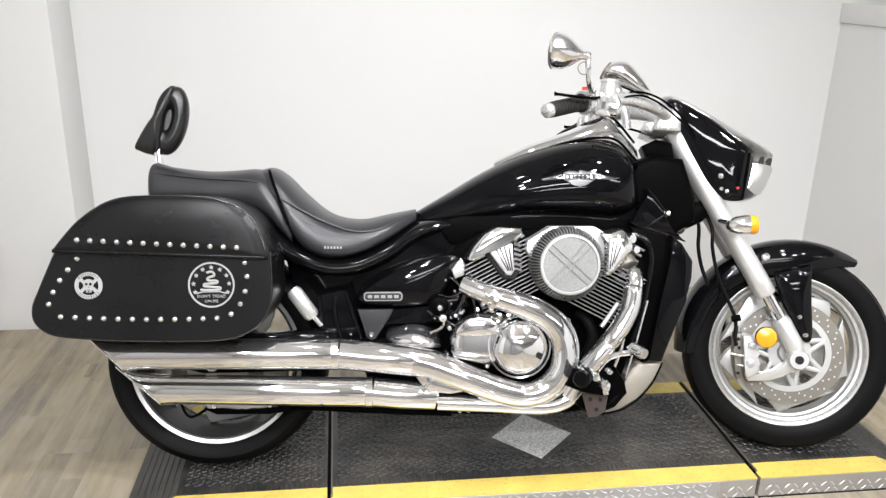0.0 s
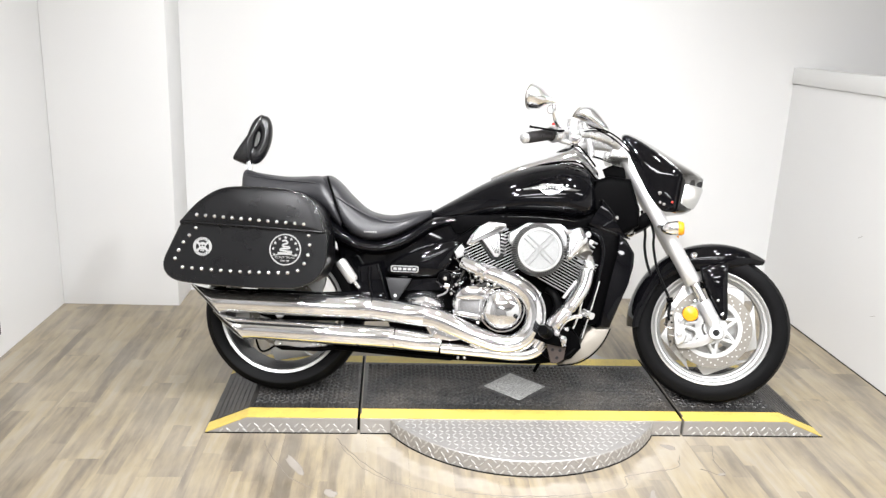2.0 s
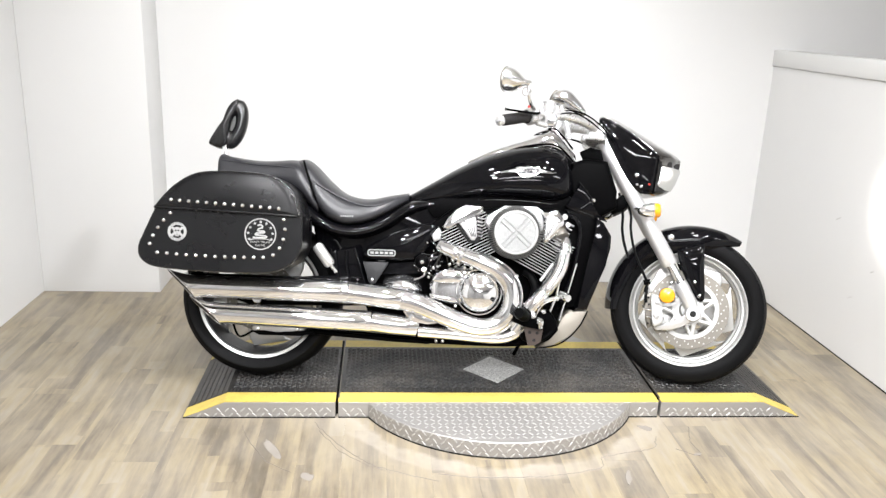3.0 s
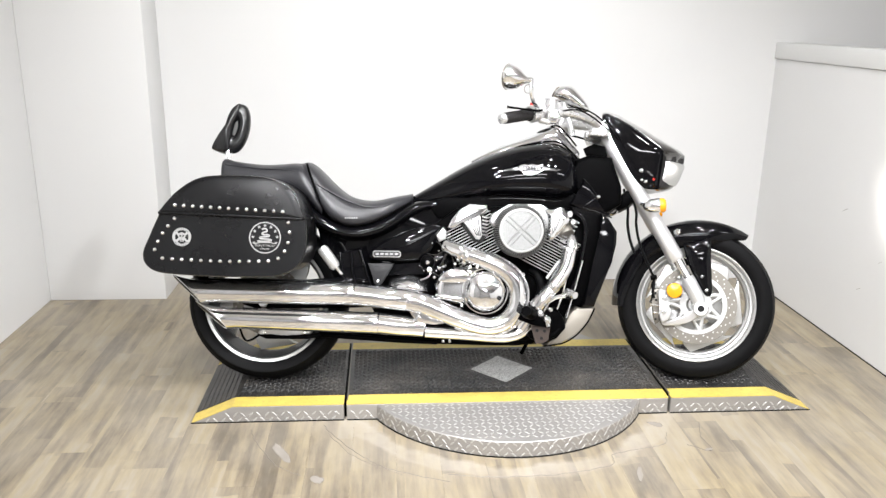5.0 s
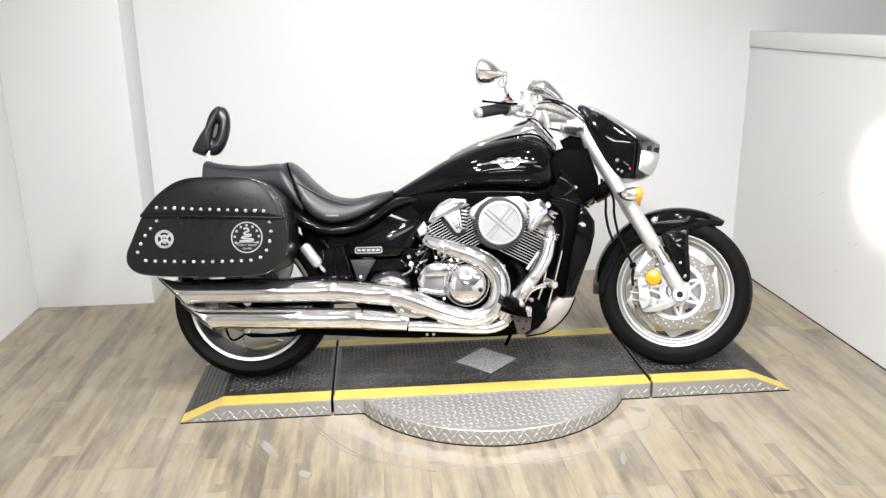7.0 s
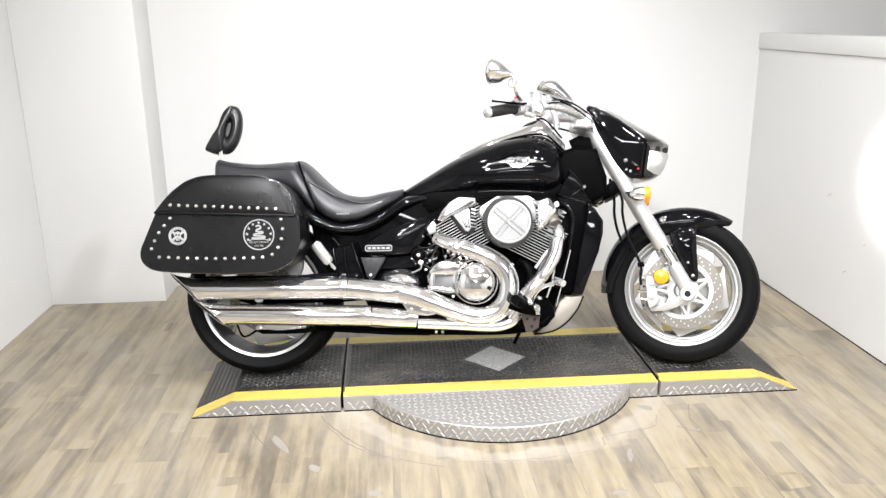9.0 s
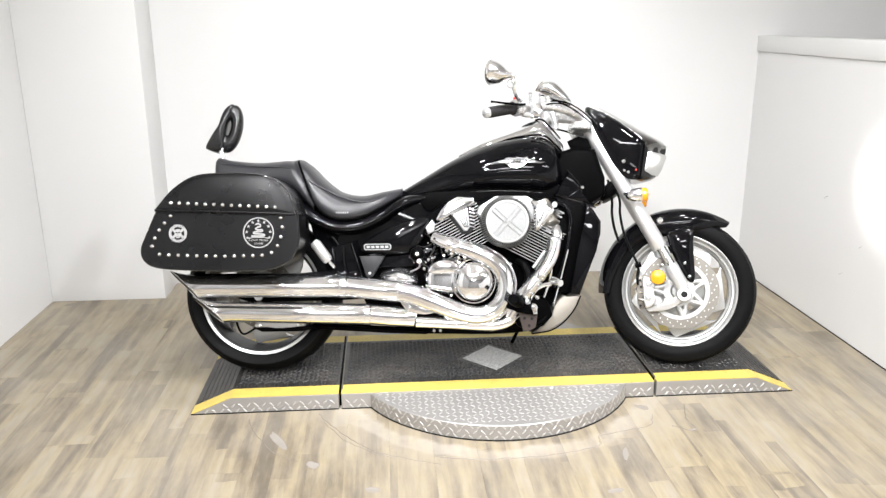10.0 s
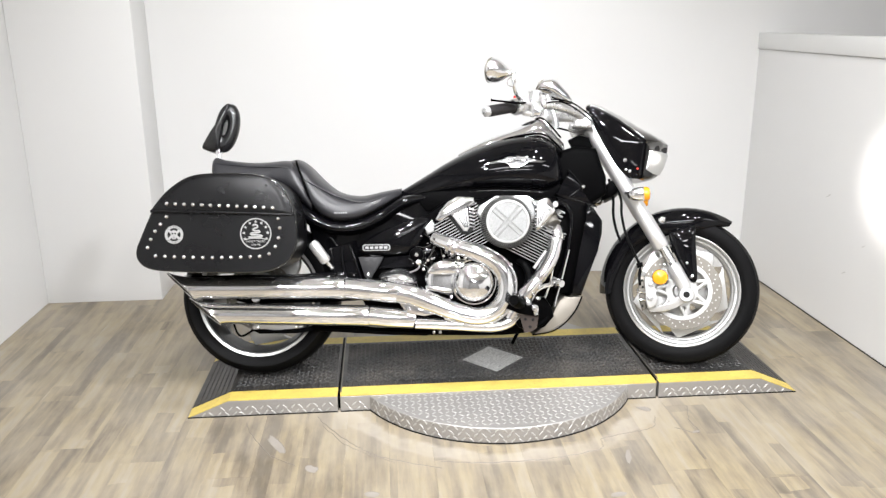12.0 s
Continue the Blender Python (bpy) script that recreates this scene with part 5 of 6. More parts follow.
part("cover", prism([(-1.016, 0.600), (-0.998, 0.632), (-0.968, 0.668), (-0.932, 0.688), (-0.866, 0.685), (-0.862, 0.664), (-0.884, 0.645), (-0.940, 0.636), (-0.962, 0.618), (-0.993, 0.594)], -0.222, -0.12, 0.010, 3), M_CHROME, rc, "", 40)
# black backing plate puts the shade of the gap round the wedge
part("wedge_backing", prism([(-0.972, 0.622), (-0.944, 0.640), (-0.872, 0.640), (-0.866, 0.566), (-0.882, 0.543), (-0.914, 0.545)], -0.204, -0.15, 0.004, 1), M_GROOVE, rc, "black backing plate that darkens the gap round the finned cover", 40)
part("wedge", prism([(-0.962, 0.630), (-0.935, 0.648), (-0.890, 0.645), (-0.884, 0.57), (-0.893, 0.555), (-0.907, 0.556)], -0.215, -0.15, 0.008, 2), M_SILVER, rc, "", 40)
for k in range(6):
    part("wedge_fin", box_bm(-0.011, 0.011, -0.003, 0.003, -0.0035, 0.0035, 0.001, 1), M_CHROME, rc, "", 30, pose(-0.874, -0.205, 0.572 + k * 0.0135, 0, 15))
for k in range(4):
    part("wedge_groove", tube([(-0.940 + 0.013 * k, -0.2155, 0.636), (-0.9035 + 0.0042 * k, -0.2155, 0.570)], 0.0016, 6), M_SATIN, rc)
fc = group("cylinder_head_cover", None, "chrome front cylinder head cover")
part("cover", pillow(outline([(-0.650, 0.672), (-0.62, 0.672), (-0.585, 0.682), (-0.566, 0.662), (-0.553, 0.632), (-0.573, 0.602), (-0.610, 0.558), (-0.632, 0.556), (-0.636, 0.60), (-0.638, 0.641)], 3), -0.212, -0.12, 0.022, 0.012), M_CHROME, fc, "", 50)
part("wedge", prism([(-0.625, 0.655), (-0.598, 0.66), (-0.580, 0.625), (-0.617, 0.566), (-0.630, 0.566)], -0.230, -0.20, 0.006, 2), M_SILVER, fc, "", 40)
for k in range(6):
    part("wedge_fin", box_bm(-0.008, 0.008, -0.003, 0.003, -0.0035, 0.0035, 0.001, 1), M_CHROME, fc, "", 30, pose(-0.632 + k * 0.001, -0.222, 0.568 + k * 0.0135, 0, -20))
for k in range(7):
    part("engine_fin", box_bm(-0.016, 0.016, -0.17, 0.0, -0.003, 0.003, 0.001, 1), M_FIN, fc, "", 30, pose(-0.577 + k * 0.0085, -0.01, 0.535 + k * 0.0155, 0, 27))
for k in range(3):
    part("wedge_groove", tube([(-0.616 + 0.011 * k, -0.2305, 0.650 - 0.006 * k), (-0.6245 + 0.0055 * k, -0.2305, 0.574 + 0.008 * k)], 0.0014, 6), M_SATIN, fc)
part("intake_plate", prism([(-0.853, 0.625), (-0.845, 0.652), (-0.782, 0.690), (-0.660, 0.690), (-0.615, 0.662), (-0.618, 0.615), (-0.66, 0.58), (-0.82, 0.58)], -0.20, -0.14, 0.008), M_SILVER, bike, "silver intake plate")

# round air cleaner
air = group("air_cleaner", pose(-0.743, 0, 0.589) @ Matrix.Diagonal((0.95, 1, 0.95, 1)), "round air cleaner with a cross on its silver face")
part("filter_core", lathe([(0.0, -0.258), (0.084, -0.258), (0.093, -0.250), (0.099, -0.232), (0.099, -0.19), (0.09, -0.172), (0.0, -0.172)], 64), M_GROOVE, air, "dark filter core")
fold = loft([[(r, y, s * 0.0018) for r, y in ((0.085, -0.266), (0.097, -0.257), (0.106, -0.236), (0.106, -0.196), (0.097, -0.176), (0.088, -0.176))] for s in (-1, 1)])
pleat = part("pleat", fold, M_PLEAT, air, "", 30)
for k in range(1, 72):
    ob = new("pleat", pleat.data)
    ob.parent = air
    ob.matrix_basis = Matrix.Rotation(2 * math.pi * k / 72, 4, "Y")
part("face", lathe([(0.0, -0.268), (0.083, -0.268), (0.083, -0.258), (0.0, -0.258)], 64), M_MESH, air, "fine grey mesh")
part("face_ring", lathe([(0.0775, -0.268), (0.0785, -0.2725), (0.084, -0.272), (0.087, -0.266), (0.0775, -0.266)], 72, (0, 0, 0), True), M_ALLOY, air, "bright ring")
for k in range(2):
    for s in (-1, 1):
        part("cross_bar", box_bm(-0.077, 0.077, -0.2712, -0.267, s * 0.0085 - 0.003, s * 0.0085 + 0.003, 0.0015, 1), M_MESH, air, "", 30, pose(0, 0, 0, 0, 42 + 90 * k))

# chrome covers
part("clutch_cover", lathe([(0.0, -0.272), (0.03, -0.270), (0.055, -0.263), (0.070, -0.252), (0.075, -0.240), (0.075, -0.22), (0.0, -0.22)], 56, (-0.872, 0, 0.362)), M_CHROME, bike, "domed chrome clutch cover", 50)
part("cover_ring", lathe([(0.0795, -0.222), (0.0815, -0.232), (0.0855, -0.233), (0.0885, -0.224), (0.0895, -0.16), (0.0795, -0.16)], 56, (-0.872, 0, 0.362), True), M_CHROME, bike, "chrome ring round the clutch cover", 40)
part("gearbox_cover", prism([(-1.06, 0.385), (-1.04, 0.425), (-0.985, 0.452), (-0.90, 0.452), (-0.87, 0.40), (-0.87, 0.33), (-0.95, 0.305), (-1.05, 0.325)], -0.225, -0.12, 0.03, 4), M_CHROME, bike, "polished gearbox cover", 60)
part("gearbox_step", pillow(outline([(-1.048, 0.398), (-1.02, 0.436), (-0.972, 0.446), (-0.935, 0.432), (-0.93, 0.40), (-0.98, 0.392)], 4), -0.232, -0.16, 0.012, 0.006), M_CHROME, bike, "raised polished step of the gearbox cover", 60)
part("gearbox_rib", prism([(-1.058, 0.352), (-0.955, 0.338), (-0.950, 0.326), (-0.965, 0.318), (-1.052, 0.334)], -0.236, -0.17, 0.006, 2), M_CHROME, bike, "polished rib of the gearbox cover", 50)
for bx, bz in ((-1.062, 0.412), (-1.045, 0.446), (-0.985, 0.462), (-1.068, 0.338), (-0.958, 0.306)):
    part("cover_bolt", lathe([(0.0, -0.012), (0.005, -0.011), (0.0075, -0.006), (0.0075, 0.04), (0.0, 0.04)], 12, (bx, -0.20, bz)), M_CHROME, bike)
part("output_cover", hull([(-1.235, 0.398, 0.37, 0.17), (-1.215, 0.412, 0.36, 0.20), (-1.16, 0.428, 0.35, 0.225), (-1.11, 0.412, 0.345, 0.22), (-1.085, 0.385, 0.345, 0.18)], 28, 2.3, 0.3), M_CHROME, bike, "polished output cover", 60)
part("gearbox_pivot", lathe([(0.0, -0.20), (0.012, -0.20), (0.014, -0.195), (0.026, -0.19), (0.028, -0.18), (0.028, -0.12), (0.0, -0.12)], 24, (-1.088, 0, 0.468)), M_PLASTIC, bike, "black pivot boss")
part("pivot_bolt", lathe([(0.0, -0.212), (0.007, -0.210), (0.010, -0.20), (0.0, -0.195)], 14, (-1.088, 0, 0.468)), M_CHROME, bike)
part("linkage", tube(spline([(-1.083, -0.20, 0.440), (-1.078, -0.21, 0.425), (-1.09, -0.21, 0.41), (-1.115, -0.21, 0.40)]), 0.004, 8), M_CHROME, bike)
part("link_joint", lathe([(0.0, -0.018), (0.010, -0.014), (0.012, 0.0), (0.0, 0.01)], 14, (-1.080, -0.20, 0.440)), M_CHROME, bike)
part("clamp_block", prism([(-1.055, 0.57), (-1.03, 0.60), (-1.018, 0.585), (-1.02, 0.555), (-1.045, 0.545)], -0.19, -0.15, 0.006), M_SILVER, bike, "bright frame clamp")
part("swing_fairing", prism([(-1.33, 0.46), (-1.10, 0.455), (-1.06, 0.49), (-1.02, 0.53), (-0.99, 0.47), (-1.06, 0.41), (-1.23, 0.43), (-1.29, 0.385)], -0.155, -0.09, 0.012, 2), M_BLACK, bike, "black inner frame cover", 50)
# invented hoses, wires and clamps between side cover and engine, for small glints
for pts, r in (([(-1.03, -0.17, 0.60), (-1.005, -0.185, 0.565), (-1.008, -0.185, 0.52), (-1.03, -0.18, 0.47), (-1.03, -0.17, 0.42)], 0.007), ([(-1.06, -0.165, 0.55), (-1.035, -0.18, 0.53), (-1.02, -0.185, 0.49), (-1.045, -0.18, 0.45)], 0.0045), ([(-1.00, -0.16, 0.58), (-0.99, -0.175, 0.55), (-0.995, -0.18, 0.50), (-0.985, -0.17, 0.45)], 0.005), ([(-1.09, -0.17, 0.50), (-1.06, -0.185, 0.495), (-1.035, -0.19, 0.505), (-1.01, -0.185, 0.53)], 0.0035), ([(-1.12, -0.165, 0.455), (-1.07, -0.185, 0.43), (-1.045, -0.19, 0.415), (-1.03, -0.18, 0.39)], 0.004)):
    part("hose", tube(spline(pts, 5), r, 10), M_LIP, bike, "glossy black hose added beside the engine for small glints", 60)
for x, zz in ((-1.014, 0.548), (-1.012, 0.505), (-1.028, 0.455)):
    part("hose_clamp", tube([(x, -0.186, zz), (x - 0.001, -0.186, zz - 0.006)], 0.0085, 12), M_CHROME, bike)
# small bright bolts on the dark frame behind the engine
for x, zz in ((-1.055, 0.475), (-1.045, 0.51), (-1.07, 0.54), (-1.055, 0.435), (-1.02, 0.455), (-1.10, 0.435), (-1.045, 0.40), (-1.395, 0.385), (-1.36, 0.385), (-1.33, 0.392), (-1.31, 0.372), (-1.43, 0.40)):
    part("frame_bolt", lathe([(0.0, -0.004), (0.003, -0.003), (0.0042, 0.0), (0.0, 0.02)], 10, (x, -0.172, zz)), M_CHROME, bike)

# exhaust
def slashed(path, r, cut, n=36):
    """A muffler with a flared rear end cut on a slant; returns the shell, the dark inside and the bright rim."""
    start, end = Vector(path[0]), Vector(path[1])

    def ring(t, scale, shift=0.0):
        c = start.lerp(end, t)
        lean, flare = cut * max(0.0, 1 - t * 4), max(0.0, 1 - t * 7) ** 2
        out = []
        for k in range(n):
            ca, sa = math.cos(2 * math.pi * k / n), math.sin(2 * math.pi * k / n)
            rr = r * scale * (1 + 0.12 * flare)
            out.append((c.x + shift - lean * sa - 0.42 * lean * ca, c.y + rr * ca, c.z + 0.014 * flare * (0.5 + 0.5 * sa) + rr * sa))
        return out

    shell = loft([ring(t, q) for t, q in ((0.0, 0.985), (0.004, 1.0), (0.03, 1.0), (0.06, 1.0), (0.10, 1.0), (0.15, 1.0), (0.5, 1.0), (0.996, 1.0), (1.0, 0.97))])
    inside = loft([ring(t, q, -0.001) for t, q in ((0.0, 0.97), (0.004, 0.90), (0.12, 0.88))])
    return shell, inside, tube(ring(0.0, 0.985), 0.0024, 8, 1.0, True)


for path, r, cut, mid, r2 in (
    ([(-1.979, -0.215, 0.354), (-1.376, -0.215, 0.346)], 0.0415, 0.053, (-1.164, -0.215, 0.326), 0.0435),
    ([(-1.893, -0.200, 0.256), (-1.286, -0.200, 0.238)], 0.0405, 0.058, (-1.100, -0.200, 0.222), 0.0365),
):
    muffler = group("muffler", None, "long polished chrome slash-cut muffler")
    shell, inside, rim = slashed(path, r, cut)
    part("shell", shell, M_CHROME, muffler, "", 60)
    part("rim", rim, M_CHROME, muffler, "bright rolled rim", 60)
    part("bore", inside, M_GROOVE, muffler, "dark hollow muffler end", 60)
    a, b = Vector(path[1]), Vector(mid)
    part("clamp", tube([a + Vector((-0.006, 0, 0)), a + Vector((-0.004, 0, 0)), a + Vector((0.014, 0, 0)), a + Vector((0.016, 0, 0))], [r * 0.98, r * 1.035, r * 1.035, r * 0.98], 32), M_CHROME, muffler)
    part("sleeve", tube([a + Vector((0.016, 0, 0)), a.lerp(b, 0.5), b, b + Vector((0.004, 0, -0.001))], [r * 0.985, r * 0.985, r2, r2 * 0.95], 32), M_CHROME, muffler, "", 60)
part("muffler_bracket", prism([(-1.98, 0.40), (-1.55, 0.398), (-1.40, 0.41), (-1.40, 0.37), (-1.95, 0.375)], -0.185, -0.15, 0.006), M_BLACK, bike, "black muffler bracket")
pipe = group("rear_exhaust_pipe", None, "fat chrome exhaust pipe looping round the clutch cover")
line = spline([(-1.022, -0.195, 0.530), (-0.985, -0.215, 0.516), (-0.944, -0.23, 0.501), (-0.90, -0.235, 0.487), (-0.86, -0.237, 0.472), (-0.82, -0.238, 0.453), (-0.785, -0.238, 0.427), (-0.760, -0.238, 0.391), (-0.750, -0.237, 0.345), (-0.760, -0.236, 0.296), (-0.792, -0.235, 0.255), (-0.836, -0.235, 0.235), (-0.888, -0.235, 0.236), (-0.966, -0.235, 0.260), (-1.045, -0.232, 0.292), (-1.105, -0.224, 0.314), (-1.168, -0.215, 0.327)], 5)
last = len(line) - 1
part("pipe", tube(line, [min(0.0255 + 0.010 * k / 22, 0.0335) + 0.0085 * max(0.0, (k - 58) / (last - 58)) for k in range(last)] + [0.038], 28), M_CHROME, pipe, "", 60)
part("shield_flange", tube(spline([(-0.875, -0.215, 0.508), (-0.815, -0.222, 0.488), (-0.752, -0.224, 0.446), (-0.718, -0.225, 0.392), (-0.710, -0.225, 0.338), (-0.724, -0.225, 0.280), (-0.765, -0.225, 0.228), (-0.832, -0.225, 0.199), (-0.895, -0.225, 0.200), (-0.985, -0.225, 0.226)], 5), 0.0055, 8), M_CHROME, pipe, "raised outer edge of the heat shield", 60)
part("shield_crease", tube(spline([(-0.80, -0.267, 0.240), (-0.86, -0.2685, 0.226), (-0.92, -0.2685, 0.236), (-1.0, -0.267, 0.266), (-1.08, -0.262, 0.296)], 5), 0.003, 8), M_CHROME, pipe, "crease along the heat shield", 60)
for p in ((-0.965, -0.225, 0.505), (-0.945, -0.24, 0.493)):
    part("pipe_clamp", tube([Vector(p), Vector(p) + Vector((0.010, -0.002, -0.005))], 0.0355, 24), M_CHROME, pipe)
for x, zz in ((-0.905, 0.452), (-0.955, 0.470), (-0.93, 0.452)):
    part("shield_bolt", lathe([(0.0, -0.01), (0.006, -0.008), (0.008, 0.0), (0.0, 0.006)], 10, (x, -0.245, zz)), M_CHROME, pipe)
fpipe = group("front_exhaust_pipe", None, "chrome front exhaust pipe with a heat shield")
part("pipe", tube(spline([(-0.545, -0.18, 0.560), (-0.545, -0.20, 0.532), (-0.555, -0.21, 0.497), (-0.572, -0.215, 0.446), (-0.616, -0.22, 0.384), (-0.668, -0.22, 0.322), (-0.705, -0.215, 0.270), (-0.735, -0.205, 0.220)], 5), 0.0235, 20), M_CHROME, fpipe, "", 60)
part("heat_shield", tube(spline([(-0.556, -0.222, 0.530), (-0.566, -0.228, 0.470), (-0.595, -0.232, 0.412), (-0.635, -0.235, 0.362)], 5), [0.014] + [0.0265] * 13 + [0.022, 0.02], 20), M_CHROME, fpipe, "", 60)
part("heat_shield", tube(spline([(-0.625, -0.232, 0.372), (-0.66, -0.235, 0.332), (-0.69, -0.232, 0.298)], 5), [0.022] + [0.0275] * 9 + [0.02], 20), M_CHROME, fpipe, "", 60)
part("port_flange", tube([(-0.570, -0.165, 0.602), (-0.560, -0.185, 0.575)], 0.030, 16), M_STEEL, fpipe)
part("lower_pipe", tube(spline([(-0.700, -0.20, 0.245), (-0.735, -0.20, 0.208), (-0.785, -0.20, 0.192), (-0.85, -0.20, 0.192), (-0.95, -0.20, 0.199), (-1.095, -0.20, 0.207)], 6), 0.0235, 20), M_CHROME, fpipe, "", 60)
part("pipe_shield", prism([(-1.165, 0.30), (-1.12, 0.292), (-1.02, 0.262), (-1.0, 0.245), (-1.06, 0.235), (-1.12, 0.243), (-1.14, 0.262)], -0.232, -0.21, 0.006, 2), M_CHROME, bike, "chrome joining shield between the pipes")
part("shield_stud", tube([(-1.128, -0.24, 0.255), (-1.118, -0.24, 0.268)], 0.008, 10), M_CHROME, bike)

# radiator, belly and foot controls
part("radiator_core", prism([(-0.540, 0.690), (-0.43, 0.668), (-0.395, 0.60), (-0.41, 0.48), (-0.475, 0.31), (-0.56, 0.30), (-0.53, 0.45)], -0.13, 0.13, 0.012), M_PLASTIC, bike, "black radiator core")
part("radiator_shroud", prism([(-0.425, 0.664), (-0.392, 0.640), (-0.360, 0.590), (-0.362, 0.540), (-0.380, 0.475), (-0.447, 0.300), (-0.500, 0.298), (-0.440, 0.48), (-0.425, 0.60)], -0.155, 0.155, 0.012, 3), M_BLACK, bike, "glossy black radiator shroud")
part("shroud_edge", tube(spline([(-0.535, -0.135, 0.665), (-0.50, -0.15, 0.65), (-0.482, -0.15, 0.60), (-0.492, -0.15, 0.52), (-0.515, -0.15, 0.42), (-0.55, -0.15, 0.33)], 5), 0.009, 10), M_BLACK, bike, "glossy black frame downtube", 60)
part("belly_pan", prism([(-0.443, 0.296), (-0.512, 0.296), (-0.528, 0.280), (-0.548, 0.262), (-0.545, 0.240), (-0.552, 0.219), (-0.575, 0.196), (-0.605, 0.172), (-0.640, 0.150), (-0.600, 0.152), (-0.565, 0.162), (-0.512, 0.192), (-0.472, 0.235), (-0.452, 0.270)], -0.14, 0.14, 0.006, 2), M_BELLY, bike, "satin silver belly pan")
part("pan_lip", tube(spline([(-0.443, -0.142, 0.296), (-0.455, -0.142, 0.268), (-0.474, -0.142, 0.234), (-0.514, -0.142, 0.190), (-0.567, -0.142, 0.159), (-0.640, -0.142, 0.148)], 4), 0.003, 8), M_PLASTIC, bike, "dark lip of the belly pan", 60)
part("lower_frame", tube(spline([(-0.60, -0.10, 0.175), (-0.75, -0.11, 0.160), (-1.0, -0.11, 0.163), (-1.25, -0.11, 0.170), (-1.45, -0.11, 0.20)], 4), 0.014, 12), M_PLASTIC, bike, "black lower frame rail", 60)
for x in (-1.025, -1.0):
    part("rail_bolt", lathe([(0.0, -0.006), (0.006, -0.005), (0.008, 0.0), (0.0, 0.01)], 10, (x, -0.125, 0.163)), M_CHROME, bike)
control = group("foot_control", None, "rider footpeg and brake pedal on a black plate")
part("bracket", prism([(-0.735, 0.30), (-0.70, 0.315), (-0.645, 0.285), (-0.60, 0.30), (-0.572, 0.26), (-0.565, 0.225), (-0.60, 0.185), (-0.655, 0.165), (-0.70, 0.185), (-0.72, 0.24)], -0.215, -0.13, 0.010), M_PLASTIC, control)
part("peg_rubber", tube([(-0.735, -0.36, 0.300), (-0.728, -0.34, 0.296), (-0.69, -0.22, 0.272)], [0.018, 0.023, 0.021], 16), M_PLASTIC, control, "black rubber footpeg")
part("peg_plate", prism([(-0.751, 0.300), (-0.735, 0.312), (-0.713, 0.304), (-0.63, 0.245), (-0.634, 0.230), (-0.702, 0.241), (-0.748, 0.259)], -0.262, -0.236, 0.004, 2), M_PLASTIC, control, "black footpeg mount")
part("stop_plate", prism([(-0.703, 0.241), (-0.628, 0.238), (-0.636, 0.184), (-0.660, 0.170), (-0.684, 0.168)], -0.244, -0.238, 0.001, 1), M_WOOD, control, "dull brown-black stop plate")
# steel-coloured strip paints the light along the plate's top edge
part("stop_edge", box_bm(-0.702, -0.630, -0.250, -0.237, 0.2375, 0.2425, 0.001, 1), M_STEEL, control, "pale strip painting the lit top edge of the stop plate")
for nx, nz in ((-0.679, 0.219), (-0.651, 0.217), (-0.662, 0.190)):
    part("plate_hole", lathe([(0.0, -0.0015), (0.006, -0.0015), (0.006, 0.0), (0.0, 0.0)], 12, (nx, -0.244, nz)), M_GROOVE, control)
for nx, nz, r in ((-0.670, 0.283, 0.0135), (-0.640, 0.253, 0.010), (-0.632, 0.298, 0.009)):
    part("nut", lathe([(0.0, -0.016), (r * 0.7, -0.015), (r, -0.009), (r, 0.01), (0.0, 0.01)], 14, (nx, -0.258, nz)), M_CHROME, control)
part("link_rod", tube([(-0.495, -0.16, 0.478), (-0.524, -0.16, 0.368), (-0.556, -0.16, 0.258)], 0.0035, 8), M_CHROME, control)
for nx, nz in ((-0.724, 0.424), (-0.716, 0.385), (-0.709, 0.351)):
    part("casing_bolt", lathe([(0.0, -0.010), (0.005, -0.009), (0.007, -0.004), (0.007, 0.02), (0.0, 0.02)], 10, (nx, -0.165, nz)), M_ALLOY, bike)
part("casing_lug", tube([(-0.590, -0.195, 0.476), (-0.638, -0.20, 0.411)], 0.0065, 10), M_ALLOY, bike, "pale casting beside the front cylinder")
part("peg_end", lathe([(0.0, -0.03), (0.012, -0.028), (0.015, -0.02), (0.015, 0.01), (0.0, 0.01)], 16, (-0.645, -0.25, 0.262)), M_CHROME, control)
part("peg_end", tube([(-0.645, -0.262, 0.256), (-0.640, -0.262, 0.236)], 0.0085, 12), M_CHROME, control)
part("pedal_arm", tube(spline([(-0.655, -0.22, 0.288), (-0.635, -0.24, 0.325), (-0.605, -0.26, 0.345), (-0.578, -0.27, 0.350)]), 0.008, 10), M_CHROME, control)
part("pedal_pad", tube([(-0.578, -0.265, 0.372), (-0.571, -0.268, 0.362), (-0.556, -0.30, 0.356), (-0.550, -0.31, 0.354)], [0.012, 0.017, 0.017, 0.013], 16), M_CHROME, control)
part("pedal_rod", tube([(-0.605, -0.19, 0.275), (-0.575, -0.18, 0.345), (-0.55, -0.17, 0.46)], 0.005, 8), M_CHROME, control)
part("pedal_stop", tube([(-0.592, -0.20, 0.415), (-0.562, -0.21, 0.414)], 0.0105, 14), M_CHROME, control, "chrome stub on the downtube")
part("hose_loop", tube(spline([(-0.68, -0.21, 0.178), (-0.63, -0.215, 0.192), (-0.60, -0.21, 0.21), (-0.575, -0.20, 0.24)]), 0.010, 10), M_PLASTIC, control)
part("engine_stud", tube([(-0.56, -0.18, 0.655), (-0.552, -0.20, 0.655)], 0.012, 12), M_CHROME, bike)
part("engine_stud", tube([(-0.545, -0.18, 0.625), (-0.540, -0.20, 0.625)], 0.010, 12), M_CHROME, bike)
